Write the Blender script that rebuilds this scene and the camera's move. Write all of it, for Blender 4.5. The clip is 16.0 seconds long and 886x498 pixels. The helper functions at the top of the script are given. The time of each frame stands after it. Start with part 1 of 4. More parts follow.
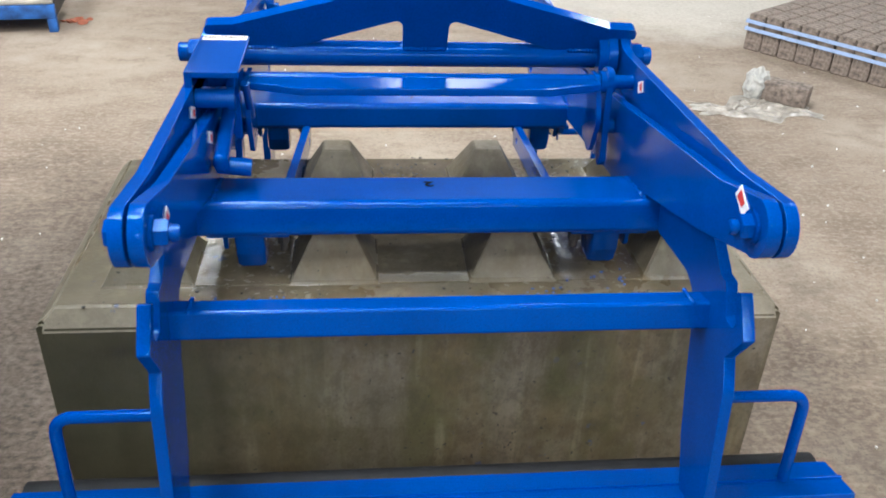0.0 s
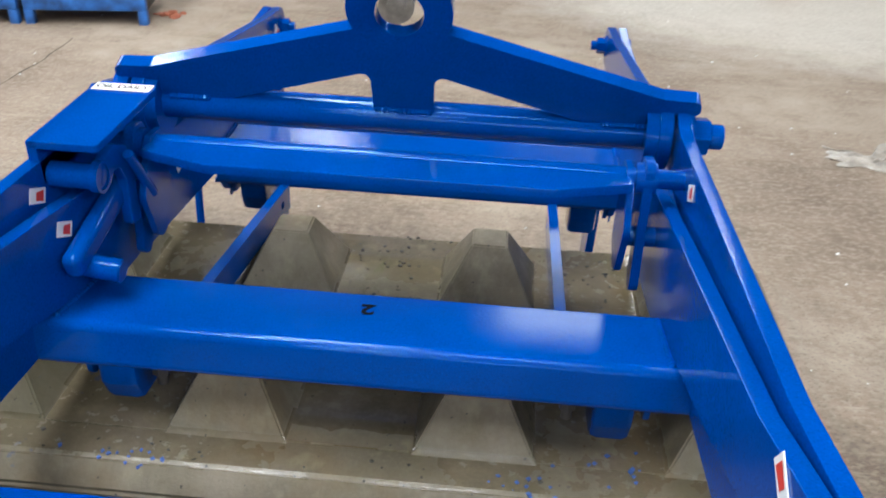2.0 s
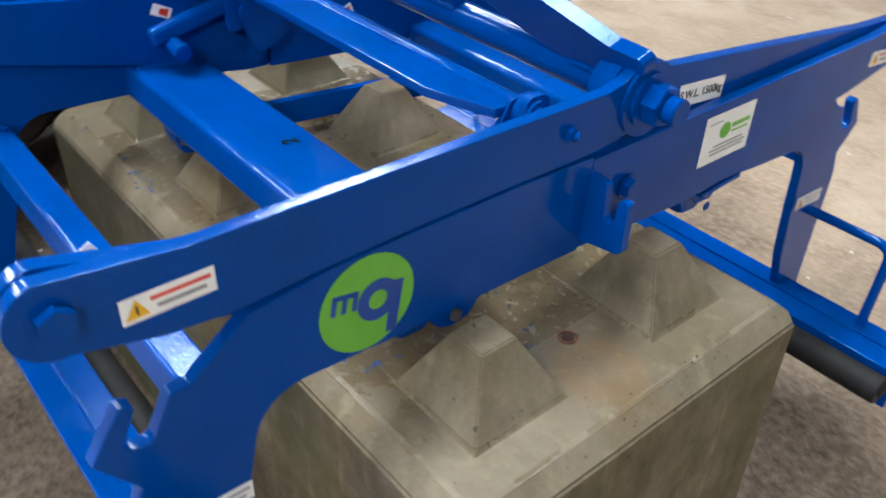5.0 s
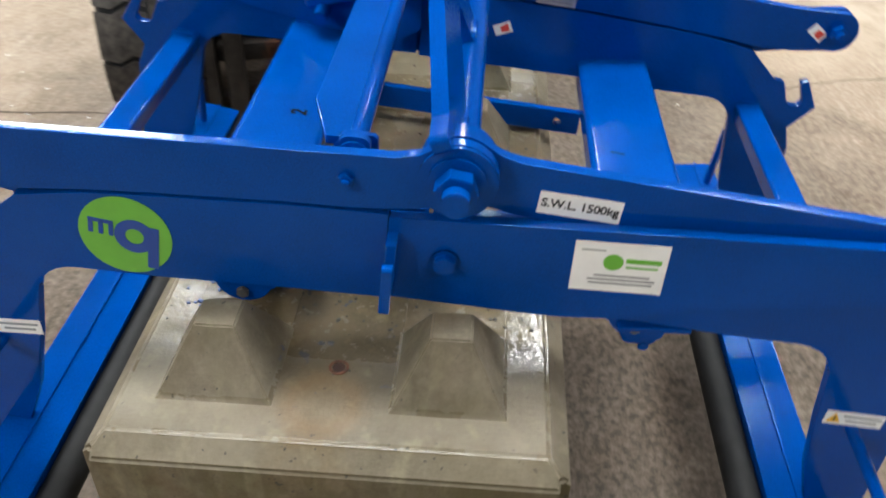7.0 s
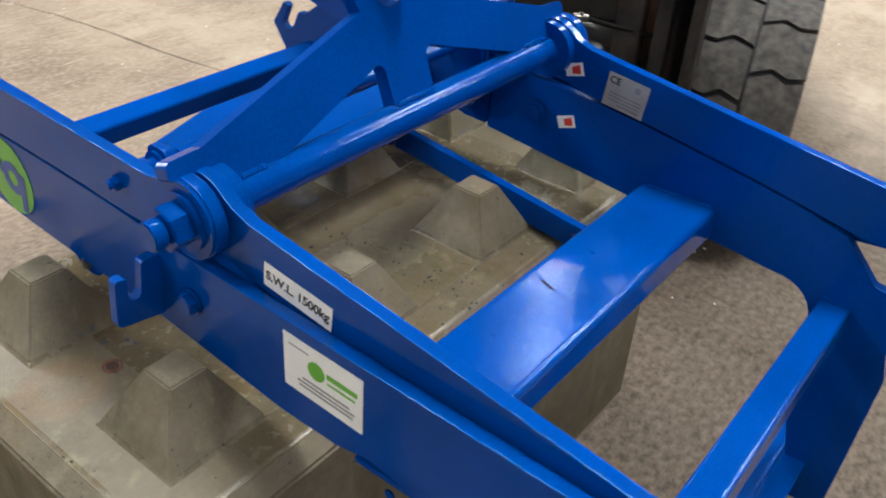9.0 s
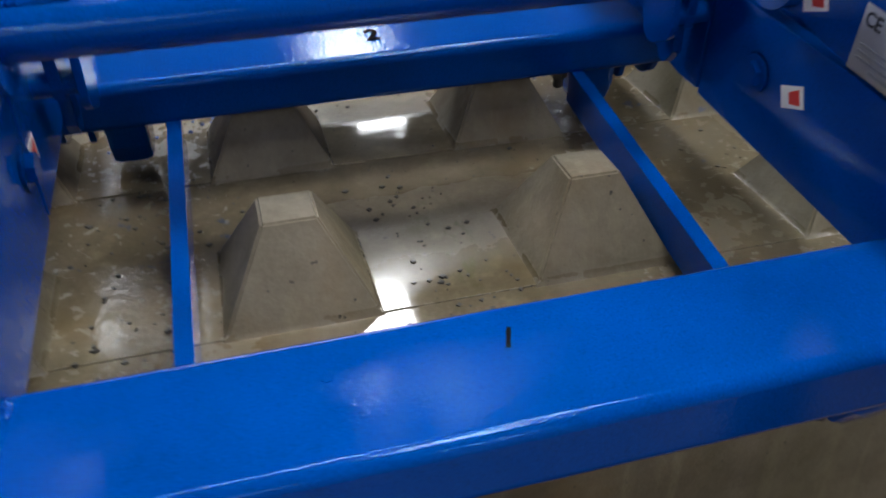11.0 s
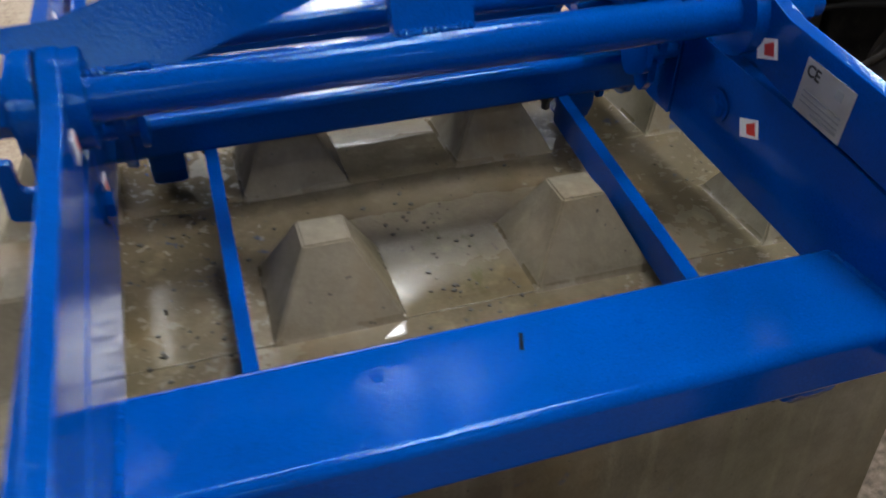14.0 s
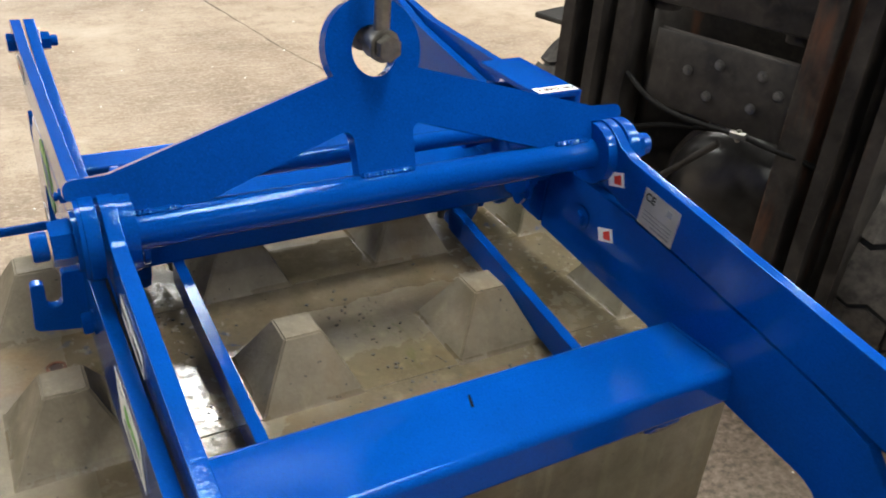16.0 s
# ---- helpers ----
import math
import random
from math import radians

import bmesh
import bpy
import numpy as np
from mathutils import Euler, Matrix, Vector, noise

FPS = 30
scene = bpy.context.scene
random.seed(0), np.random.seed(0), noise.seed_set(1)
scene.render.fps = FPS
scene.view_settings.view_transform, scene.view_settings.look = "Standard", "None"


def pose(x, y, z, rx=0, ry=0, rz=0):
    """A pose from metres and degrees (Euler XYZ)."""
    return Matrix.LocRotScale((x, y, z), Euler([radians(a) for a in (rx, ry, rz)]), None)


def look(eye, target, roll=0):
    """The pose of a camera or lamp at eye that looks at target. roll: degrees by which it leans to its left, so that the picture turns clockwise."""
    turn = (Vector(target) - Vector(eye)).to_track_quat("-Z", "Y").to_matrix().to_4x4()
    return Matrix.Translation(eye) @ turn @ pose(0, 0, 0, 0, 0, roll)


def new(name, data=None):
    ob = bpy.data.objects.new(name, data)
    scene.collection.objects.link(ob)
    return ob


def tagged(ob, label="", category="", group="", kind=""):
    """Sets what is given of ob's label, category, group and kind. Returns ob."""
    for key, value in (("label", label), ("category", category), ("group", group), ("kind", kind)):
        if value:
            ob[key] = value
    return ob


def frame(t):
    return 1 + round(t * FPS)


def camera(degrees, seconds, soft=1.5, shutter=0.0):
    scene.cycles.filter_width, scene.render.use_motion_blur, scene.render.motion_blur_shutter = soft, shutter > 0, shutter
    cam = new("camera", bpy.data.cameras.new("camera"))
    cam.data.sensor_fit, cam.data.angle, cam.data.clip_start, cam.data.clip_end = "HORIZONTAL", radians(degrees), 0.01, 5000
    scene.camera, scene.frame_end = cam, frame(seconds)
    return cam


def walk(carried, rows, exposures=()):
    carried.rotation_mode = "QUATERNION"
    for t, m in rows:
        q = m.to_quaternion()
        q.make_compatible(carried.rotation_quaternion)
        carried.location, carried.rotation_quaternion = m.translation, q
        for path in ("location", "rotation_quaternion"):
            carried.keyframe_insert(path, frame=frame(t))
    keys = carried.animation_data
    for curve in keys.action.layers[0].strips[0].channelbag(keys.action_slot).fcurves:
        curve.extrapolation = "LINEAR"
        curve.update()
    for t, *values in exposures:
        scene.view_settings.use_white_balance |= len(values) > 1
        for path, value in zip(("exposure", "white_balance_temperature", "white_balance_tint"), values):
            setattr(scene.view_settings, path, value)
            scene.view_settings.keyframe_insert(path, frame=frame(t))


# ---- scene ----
cam = camera(55.0, 16.0, soft=1.8, shutter=0.5)
PATH = [
    (0, (-0.108, -1.419, 1.377), (0.088, 0.292, 0.36), 2.6),
    (0.5, (-0.037, -1.392, 1.383), (0.08, 0.329, 0.37), 1.5),
    (1, (0.05, -1.308, 1.375), (0.026, 0.423, 0.374), 1.9),
    (1.5, (0.108, -1.108, 1.357), (0.083, 0.636, 0.378), 2.1),
    (2, (0.152, -0.96, 1.339), (0.04, 0.744, 0.298), 2.4),
    (2.5, (0.203, -0.937, 1.334), (-0.029, 0.714, 0.229), -0.0),
    (3, (0.256, -0.953, 1.33), (-0.022, 0.678, 0.206), -0.2),
    (3.5, (0.393, -0.944, 1.324), (0.005, 0.656, 0.188), -0.1),
    (3.7, (0.452, -0.923, 1.32), (-0.018, 0.642, 0.167), 0.0),
    (5.8, (1.141, -0.345, 1.335), (-0.329, 0.305, 0.144), 2.7),
    (6, (1.14, -0.247, 1.314), (-0.338, 0.341, 0.101), 3.0),
    (6.5, (1.158, -0.043, 1.36), (-0.324, 0.306, 0.063), 3.2),
    (7, (1.246, 0.178, 1.423), (-0.338, 0.093, 0.204), 1.5),
    (7.5, (1.251, 0.395, 1.426), (-0.349, 0.1, 0.261), 2.0),
    (8, (1.082, 0.591, 1.399), (-0.484, 0.084, 0.263), 4.0),
    (8.2, (1.03, 0.657, 1.406), (-0.491, 0.04, 0.263), 3.4),
    (10.3, (0.468, 0.944, 1.254), (-0.434, -0.427, 0.11), 4.0),
    (10.5, (0.378, 0.926, 1.214), (-0.42, -0.494, 0.054), 2.3),
    (11, (0.179, 0.847, 1.099), (-0.234, -0.756, -0.023), -1.1),
    (11.5, (0.121, 0.798, 1.027), (-0.189, -0.832, -0.09), 0.9),
    (12, (0.12, 0.784, 1.015), (-0.181, -0.886, -0.043), 2.5),
    (12.5, (0.122, 0.789, 0.988), (-0.175, -0.91, -0.025), 2.1),
    (13, (0.112, 0.807, 1.0), (-0.197, -0.913, 0.026), 2.2),
    (13.5, (0.127, 0.881, 1.094), (-0.235, -0.762, 0.012), 0.9),
    (14, (0.247, 0.926, 1.21), (-0.223, -0.632, 0.048), -0.8),
    (14.5, (0.383, 0.948, 1.299), (-0.176, -0.582, 0.138), -1.1),
    (15, (0.477, 0.968, 1.328), (-0.24, -0.549, 0.239), 1.3),
    (15.5, (0.486, 1.011, 1.367), (-0.365, -0.491, 0.358), 3.4),
    (16, (0.478, 1.071, 1.378), (-0.416, -0.415, 0.381), 4.6),
]
walk(cam, [(t, look(e, g, r)) for t, e, g, r in PATH],
     exposures=[(0, 0.54, 5980, 10), (1.0, 0.54, 5980, 10), (2.0, 0.40, 5980, 10), (3.7, 0.42, 6020, 10), (5.8, 0.68, 6380, 9.5), (8.2, 0.66, 6450, 9),
                (10.3, 0.08, 6250, 12), (13.6, 0.08, 6250, 12), (14.6, 0.38, 6680, 10), (16, 0.58, 6700, 9)])
# ---- place ----
# ---------------------------------------------------------------- light
world = bpy.data.worlds.new("world")
scene.world = world
world.use_nodes = True
wn = world.node_tree
sky = wn.nodes.new("ShaderNodeTexSky")
sky.sky_type, sky.sun_disc = 'NISHITA', False
sky.sun_elevation, sky.sun_rotation = radians(38), radians(200)
wn.nodes["Background"].inputs[1].default_value = 0.10
wn.links.new(sky.outputs[0], wn.nodes["Background"].inputs[0])


ROOF = 6.2
ROOFLIGHT_RADIANCE, ASSUMED_WINDOW_RADIANCE = 40.0, 4.0
LAMP_COLOUR = (0.98, 1.0, 0.97)


def area_lamp(name, m, sx, sy, watts, colour):
    d = bpy.data.lights.new(name, 'AREA')
    d.shape, d.size, d.size_y, d.energy, d.color = 'RECTANGLE', sx, sy, watts, colour
    ob = new(name, d)
    ob.matrix_world = m
    return ob


# ---------------------------------------------------------------- materials
def mat(name):
    m = bpy.data.materials.new(name)
    m.use_nodes = True
    t = m.node_tree
    return m, t, t.nodes["Principled BSDF"]


def node(t, kind, **inputs):
    n = t.nodes.new(kind)
    for k, v in inputs.items():
        n.inputs[k.replace("_", " ")].default_value = v
    return n


def coords(t, scale=(1, 1, 1), obj=True):
    c = t.nodes.new("ShaderNodeTexCoord")
    mp = t.nodes.new("ShaderNodeMapping")
    mp.inputs["Scale"].default_value = scale
    t.links.new(c.outputs["Object" if obj else "Generated"], mp.inputs[0])
    return mp.outputs[0]


def noise_tex(t, vec, scale, detail=4, rough=0.55):
    n = node(t, "ShaderNodeTexNoise", Scale=scale, Detail=detail, Roughness=rough)
    t.links.new(vec, n.inputs["Vector"])
    return n.outputs["Fac"]


def ramp(t, fac, stops):
    r = t.nodes.new("ShaderNodeValToRGB")
    e = r.color_ramp.elements
    while len(e) < len(stops):
        e.new(0.5)
    for el, (p, c) in zip(e, stops):
        el.position, el.color = p, (*c, 1) if len(c) == 3 else c
    t.links.new(fac, r.inputs[0])
    return r.outputs[0]


def grey(t, fac, a, b, lo=0.0, hi=1.0):
    return ramp(t, fac, [(a, (lo,) * 3), (b, (hi,) * 3)])


def span(t, value, a, b, lo=0.0, hi=1.0):
    """A clamped straight run from lo at a to hi at b; a and b may be negative."""
    r = node(t, "ShaderNodeMapRange")
    t.links.new(value, r.inputs[0])
    for k, x in enumerate((a, b, lo, hi)):
        r.inputs[k + 1].default_value = x
    return r.outputs[0]


def mix(t, fac, a, b, mode='MIX'):
    m = t.nodes.new("ShaderNodeMix")
    m.data_type, m.blend_type = 'RGBA', mode
    for sock, v in ((m.inputs[0], fac), (m.inputs[6], a), (m.inputs[7], b)):
        if isinstance(v, (int, float)):
            sock.default_value = v
        elif isinstance(v, tuple):
            sock.default_value = (*v, 1)
        else:
            t.links.new(v, sock)
    return m.outputs[2]


def bump(t, p, height, strength, dist):
    b = node(t, "ShaderNodeBump", Strength=strength, Distance=dist)
    t.links.new(height, b.inputs["Height"])
    t.links.new(b.outputs[0], p.inputs["Normal"])


def plain(name, colour, rough=0.5, metal=0.0, vary=0.15, scale=30.0, spec=0.5):
    m, t, p = mat(name)
    v = coords(t)
    n = noise_tex(t, v, scale)
    dark = tuple(c * (1 - vary) for c in colour)
    light = tuple(min(1, c * (1 + vary)) for c in colour)
    t.links.new(ramp(t, n, [(0.35, dark), (0.65, light)]), p.inputs["Base Color"])
    p.inputs["Roughness"].default_value, p.inputs["Metallic"].default_value = rough, metal
    p.inputs["Specular IOR Level"].default_value = spec
    bump(t, p, n, 0.15, 0.001)
    return m


def paint_material(name, colour, dark):
    m, t, p = mat(name)
    v = coords(t)
    big, fine = noise_tex(t, v, 5, 5), noise_tex(t, v, 260, 2)
    col = mix(t, grey(t, big, 0.35, 0.7), colour, dark)
    grain = noise_tex(t, v, 420, 3, 0.65)
    col = mix(t, grey(t, grain, 0.34, 0.46, 0.42, 0), col, tuple(c * 0.62 for c in dark))
    t.links.new(mix(t, grey(t, grain, 0.56, 0.70, 0, 0.32), col, tuple(c * 1.6 for c in colour)), p.inputs["Base Color"])
    rr = t.nodes.new("ShaderNodeMapRange")
    t.links.new(big, rr.inputs[0])
    rr.inputs[3].default_value, rr.inputs[4].default_value = 0.06, 0.10
    t.links.new(rr.outputs[0], p.inputs["Roughness"])
    p.inputs["Specular IOR Level"].default_value = 0.21
    p.inputs["Specular Tint"].default_value = (0.20, 0.62, 1.0, 1)
    wave, peel = noise_tex(t, v, 38, 3), noise_tex(t, v, 190, 2, 0.5)
    hh = mix(t, 0.40, mix(t, 0.72, wave, peel), fine)
    bump(t, p, hh, 0.36, 0.0013)
    # a thin clear top coat gives the crisp white glints
    p.inputs["Coat Weight"].default_value, p.inputs["Coat Roughness"].default_value = 0.09, 0.035
    t.links.new(p.inputs["Normal"].links[0].from_socket, p.inputs["Coat Normal"])
    return m


blue = paint_material("blue_gloss_paint", (0.0, 0.052, 0.305), (0.0, 0.039, 0.232))


def concrete_material():
    m, t, p = mat("cast_concrete")
    v = coords(t)
    big, mid, fine = noise_tex(t, v, 3.2, 6, 0.62), noise_tex(t, v, 12, 6, 0.65), noise_tex(t, v, 170, 4, 0.7)
    base = ramp(t, big, [(0.30, (0.122, 0.105, 0.070)), (0.50, (0.220, 0.200, 0.153)), (0.70, (0.32, 0.296, 0.238))])
    base = mix(t, grey(t, mid, 0.40, 0.66, 0, 0.55), base, (0.130, 0.116, 0.080))
    base = mix(t, grey(t, fine, 0.45, 0.75, 0, 0.35), base, (0.30, 0.285, 0.23))
    # dark damp and algae in streaks that run down the faces
    face = t.nodes.new("ShaderNodeNewGeometry")
    steep = t.nodes.new("ShaderNodeSeparateXYZ")
    t.links.new(face.outputs["Normal"], steep.inputs[0])
    upright = grey(t, steep.outputs[2], 0.15, 0.6, 1, 0.25)
    # the face that looks towards +y carries fewer of these marks
    upright = mix(t, 1.0, upright, grey(t, steep.outputs[1], 0.3, 0.7, 1, 0.35), 'MULTIPLY')
    st = noise_tex(t, coords(t, (11, 11, 1.3)), 1.0, 6, 0.6)
    base = mix(t, mix(t, 1.0, grey(t, st, 0.42, 0.62, 0, 0.70), upright, 'MULTIPLY'), base, (0.084, 0.087, 0.024))
    base = mix(t, grey(t, noise_tex(t, coords(t, (5, 5, 3)), 1.0, 5, 0.65), 0.52, 0.70, 0, 0.6), base, (0.20, 0.142, 0.062))
    base = mix(t, grey(t, noise_tex(t, coords(t, (34, 34, 2.0)), 1.0, 3), 0.56, 0.74, 0, 0.45), base, (0.37, 0.355, 0.25))
    # blotches of brown and green growth on the upright faces
    blot = mix(t, 1.0, grey(t, noise_tex(t, coords(t, (1, 1, 0.8)), 9, 7, 0.75), 0.48, 0.62, 0, 0.60), upright, 'MULTIPLY')
    base = mix(t, blot, base, ramp(t, big, [(0.42, (0.070, 0.076, 0.022)), (0.56, (0.125, 0.092, 0.045))]))
    mottle = mix(t, 1.0, grey(t, noise_tex(t, coords(t, (1, 1, 0.7)), 31, 7, 0.8), 0.46, 0.60, 0, 0.55), upright, 'MULTIPLY')
    base = mix(t, mottle, base, (0.072, 0.060, 0.034))
    base = mix(t, 1.0, base, (0.765, 0.695, 0.640), 'MULTIPLY')   # damp all through
    pits = grey(t, noise_tex(t, v, 105, 2, 0.4), 0.72, 0.745)
    base = mix(t, pits, base, (0.035, 0.032, 0.026))
    base = mix(t, grey(t, noise_tex(t, v, 7.5, 6, 0.7), 0.52, 0.72, 0, 0.35), base, (0.110, 0.078, 0.042))
    where = t.nodes.new("ShaderNodeSeparateXYZ")
    t.links.new(v, where.inputs[0])
    # the truck's shade painted on its end of the long face, with ragged edges
    truck_shade = t.nodes.new("ShaderNodeMath")
    truck_shade.operation = 'MULTIPLY_ADD'
    t.links.new(noise_tex(t, coords(t, (1, 1, 0.5)), 5, 6, 0.7), truck_shade.inputs[0])
    truck_shade.inputs[1].default_value = 0.7
    t.links.new(where.outputs[0], truck_shade.inputs[2])
    base = mix(t, mix(t, 1.0, span(t, truck_shade.outputs[0], -0.06, 0.36, 0.90, 0), upright, 'MULTIPLY'), base, (0.046, 0.044, 0.022))
    # ring of orange rust round the lifting socket
    spot = node(t, "ShaderNodeMapping")
    spot.inputs["Location"].default_value = (-0.515, 0.01, -0.6)
    t.links.new(v, spot.inputs[0])
    gap = t.nodes.new("ShaderNodeVectorMath")
    gap.operation = 'LENGTH'
    t.links.new(spot.outputs[0], gap.inputs[0])
    fuzz = t.nodes.new("ShaderNodeMath")
    fuzz.operation = 'MULTIPLY_ADD'
    t.links.new(noise_tex(t, v, 30, 5, 0.7), fuzz.inputs[0])
    fuzz.inputs[1].default_value = 0.05
    t.links.new(gap.outputs["Value"], fuzz.inputs[2])
    base = mix(t, ramp(t, fuzz.outputs[0], [(0.045, (0.10,) * 3), (0.068, (0.34,) * 3), (0.092, (0,) * 3)]), base, (0.225, 0.125, 0.045))
    # moss in the hollows
    moss = grey(t, noise_tex(t, v, 19, 4, 0.7), 0.63, 0.72, 0, 0.6)
    mz = grey(t, noise_tex(t, v, 2.7, 2), 0.50, 0.60)
    base = mix(t, mix(t, 1.0, moss, mz, 'MULTIPLY'), base, (0.085, 0.088, 0.022))
    # a thread of green moss on the middle of the top
    tuft = node(t, "ShaderNodeMapping")
    tuft.inputs["Location"].default_value = (0.4, -0.96, -7.2)
    tuft.inputs["Scale"].default_value = (20.0, 8.7, 12.0)
    t.links.new(v, tuft.inputs[0])
    reach = t.nodes.new("ShaderNodeVectorMath")
    reach.operation = 'LENGTH'
    t.links.new(tuft.outputs[0], reach.inputs[0])
    threads = mix(t, 1.0, grey(t, reach.outputs["Value"], 0.4, 1.1, 1, 0), grey(t, noise_tex(t, coords(t, (1.8, 0.8, 1)), 42, 6, 0.75), 0.53, 0.60, 0, 0.85), 'MULTIPLY')
    base = mix(t, threads, base, (0.060, 0.066, 0.018))
    # blue paint drips
    pd = grey(t, noise_tex(t, v, 34, 3, 0.6), 0.66, 0.70, 0, 0.65)
    zone = grey(t, noise_tex(t, v, 2.1, 2), 0.50, 0.57)
    base = mix(t, mix(t, 1.0, pd, zone, 'MULTIPLY'), base, (0.03, 0.06, 0.15))
    # standing water on the level top: darker, smooth
    geo = t.nodes.new("ShaderNodeNewGeometry")
    sep = t.nodes.new("ShaderNodeSeparateXYZ")
    t.links.new(geo.outputs["Normal"], sep.inputs[0])
    level = grey(t, sep.outputs[2], 0.97, 0.995)
    pos = t.nodes.new("ShaderNodeSeparateXYZ")
    t.links.new(geo.outputs["Position"], pos.inputs[0])
    low = grey(t, pos.outputs[2], 0.606, 0.609, 1, 0)
    shape = noise_tex(t, coords(t, (1.25, 1.0, 1.0)), 4.2, 5, 0.62)
    ax = t.nodes.new("ShaderNodeMath")
    ax.operation = 'ABSOLUTE'
    t.links.new(pos.outputs[0], ax.inputs[0])
    outer = grey(t, ax.outputs[0], 0.12, 0.22)
    film_of_water = mix(t, outer, grey(t, shape, 0.28, 0.36), grey(t, shape, 0.39, 0.47))
    wet = mix(t, 1.0, mix(t, 1.0, film_of_water, level, 'MULTIPLY'), low, 'MULTIPLY')
    drops = grey(t, noise_tex(t, v, 60, 3, 0.6), 0.38, 0.46)
    wet = mix(t, 1.0, wet, mix(t, outer, (1.0, 1.0, 1.0), drops), 'MULTIPLY')
    wet = mix(t, 1.0, wet, grey(t, ax.outputs[0], 0.40, 0.44, 1, 0), 'MULTIPLY')
    back = mix(t, 1.0, span(t, pos.outputs[1], -0.02, 0.015, 1, 0), span(t, pos.outputs[1], 0.08, 0.21), 'ADD')
    wet = mix(t, 1.0, wet, mix(t, outer, back, (1.0, 1.0, 1.0)), 'MULTIPLY')
    wet = mix(t, 1.0, wet, mix(t, outer, span(t, pos.outputs[1], -0.20, -0.18), (1.0, 1.0, 1.0)), 'MULTIPLY')
    damp = mix(t, 1.0, mix(t, 1.0, grey(t, shape, 0.28, 0.56), level, 'MULTIPLY'), low, 'MULTIPLY')
    t.links.new(mix(t, damp, base, mix(t, 1.0, base, (0.80, 0.77, 0.72), 'MULTIPLY')), p.inputs["Base Color"])
    dry = ramp(t, mid, [(0.3, (0.42,) * 3), (0.7, (0.72,) * 3)])
    damp = mix(t, 1.0, damp, mix(t, outer, grey(t, pos.outputs[1], 0.0, 0.06, 1.0, 0.35), (1.0, 1.0, 1.0)), 'MULTIPLY')
    rough = mix(t, damp, dry, mix(t, outer, ramp(t, mid, [(0.35, (0.17,) * 3), (0.65, (0.36,) * 3)]), (0.30, 0.30, 0.30)))
    # water held along the foot of the studs and on the arris of the top
    seam = mix(t, 1.0, grey(t, pos.outputs[2], 0.5955, 0.5965), grey(t, pos.outputs[2], 0.6065, 0.6075, 1, 0), 'MULTIPLY')
    seam = mix(t, 1.0, seam, grey(t, sep.outputs[2], 0.985, 0.999, 1, 0), 'MULTIPLY')
    rough = mix(t, mix(t, 1.0, seam, grey(t, noise_tex(t, v, 16, 4), 0.42, 0.52), 'MULTIPLY'), rough, (0.07, 0.07, 0.07))
    t.links.new(mix(t, wet, rough, (0.045, 0.045, 0.045)), p.inputs["Roughness"])
    bb = node(t, "ShaderNodeBump", Distance=0.003)
    t.links.new(mix(t, wet, mix(t, 0.45, mid, fine), mix(t, outer, mid, noise_tex(t, v, 95, 3, 0.6))), bb.inputs["Height"])
    # the water is deepest and smoothest on the middle pads, elsewhere grit stands up through it
    gritty = grey(t, ax.outputs[0], 0.10, 0.22, 0.03, 0.22)
    t.links.new(mix(t, wet, (0.55, 0.55, 0.55), gritty), bb.inputs["Strength"])
    t.links.new(bb.outputs[0], p.inputs["Normal"])
    return m


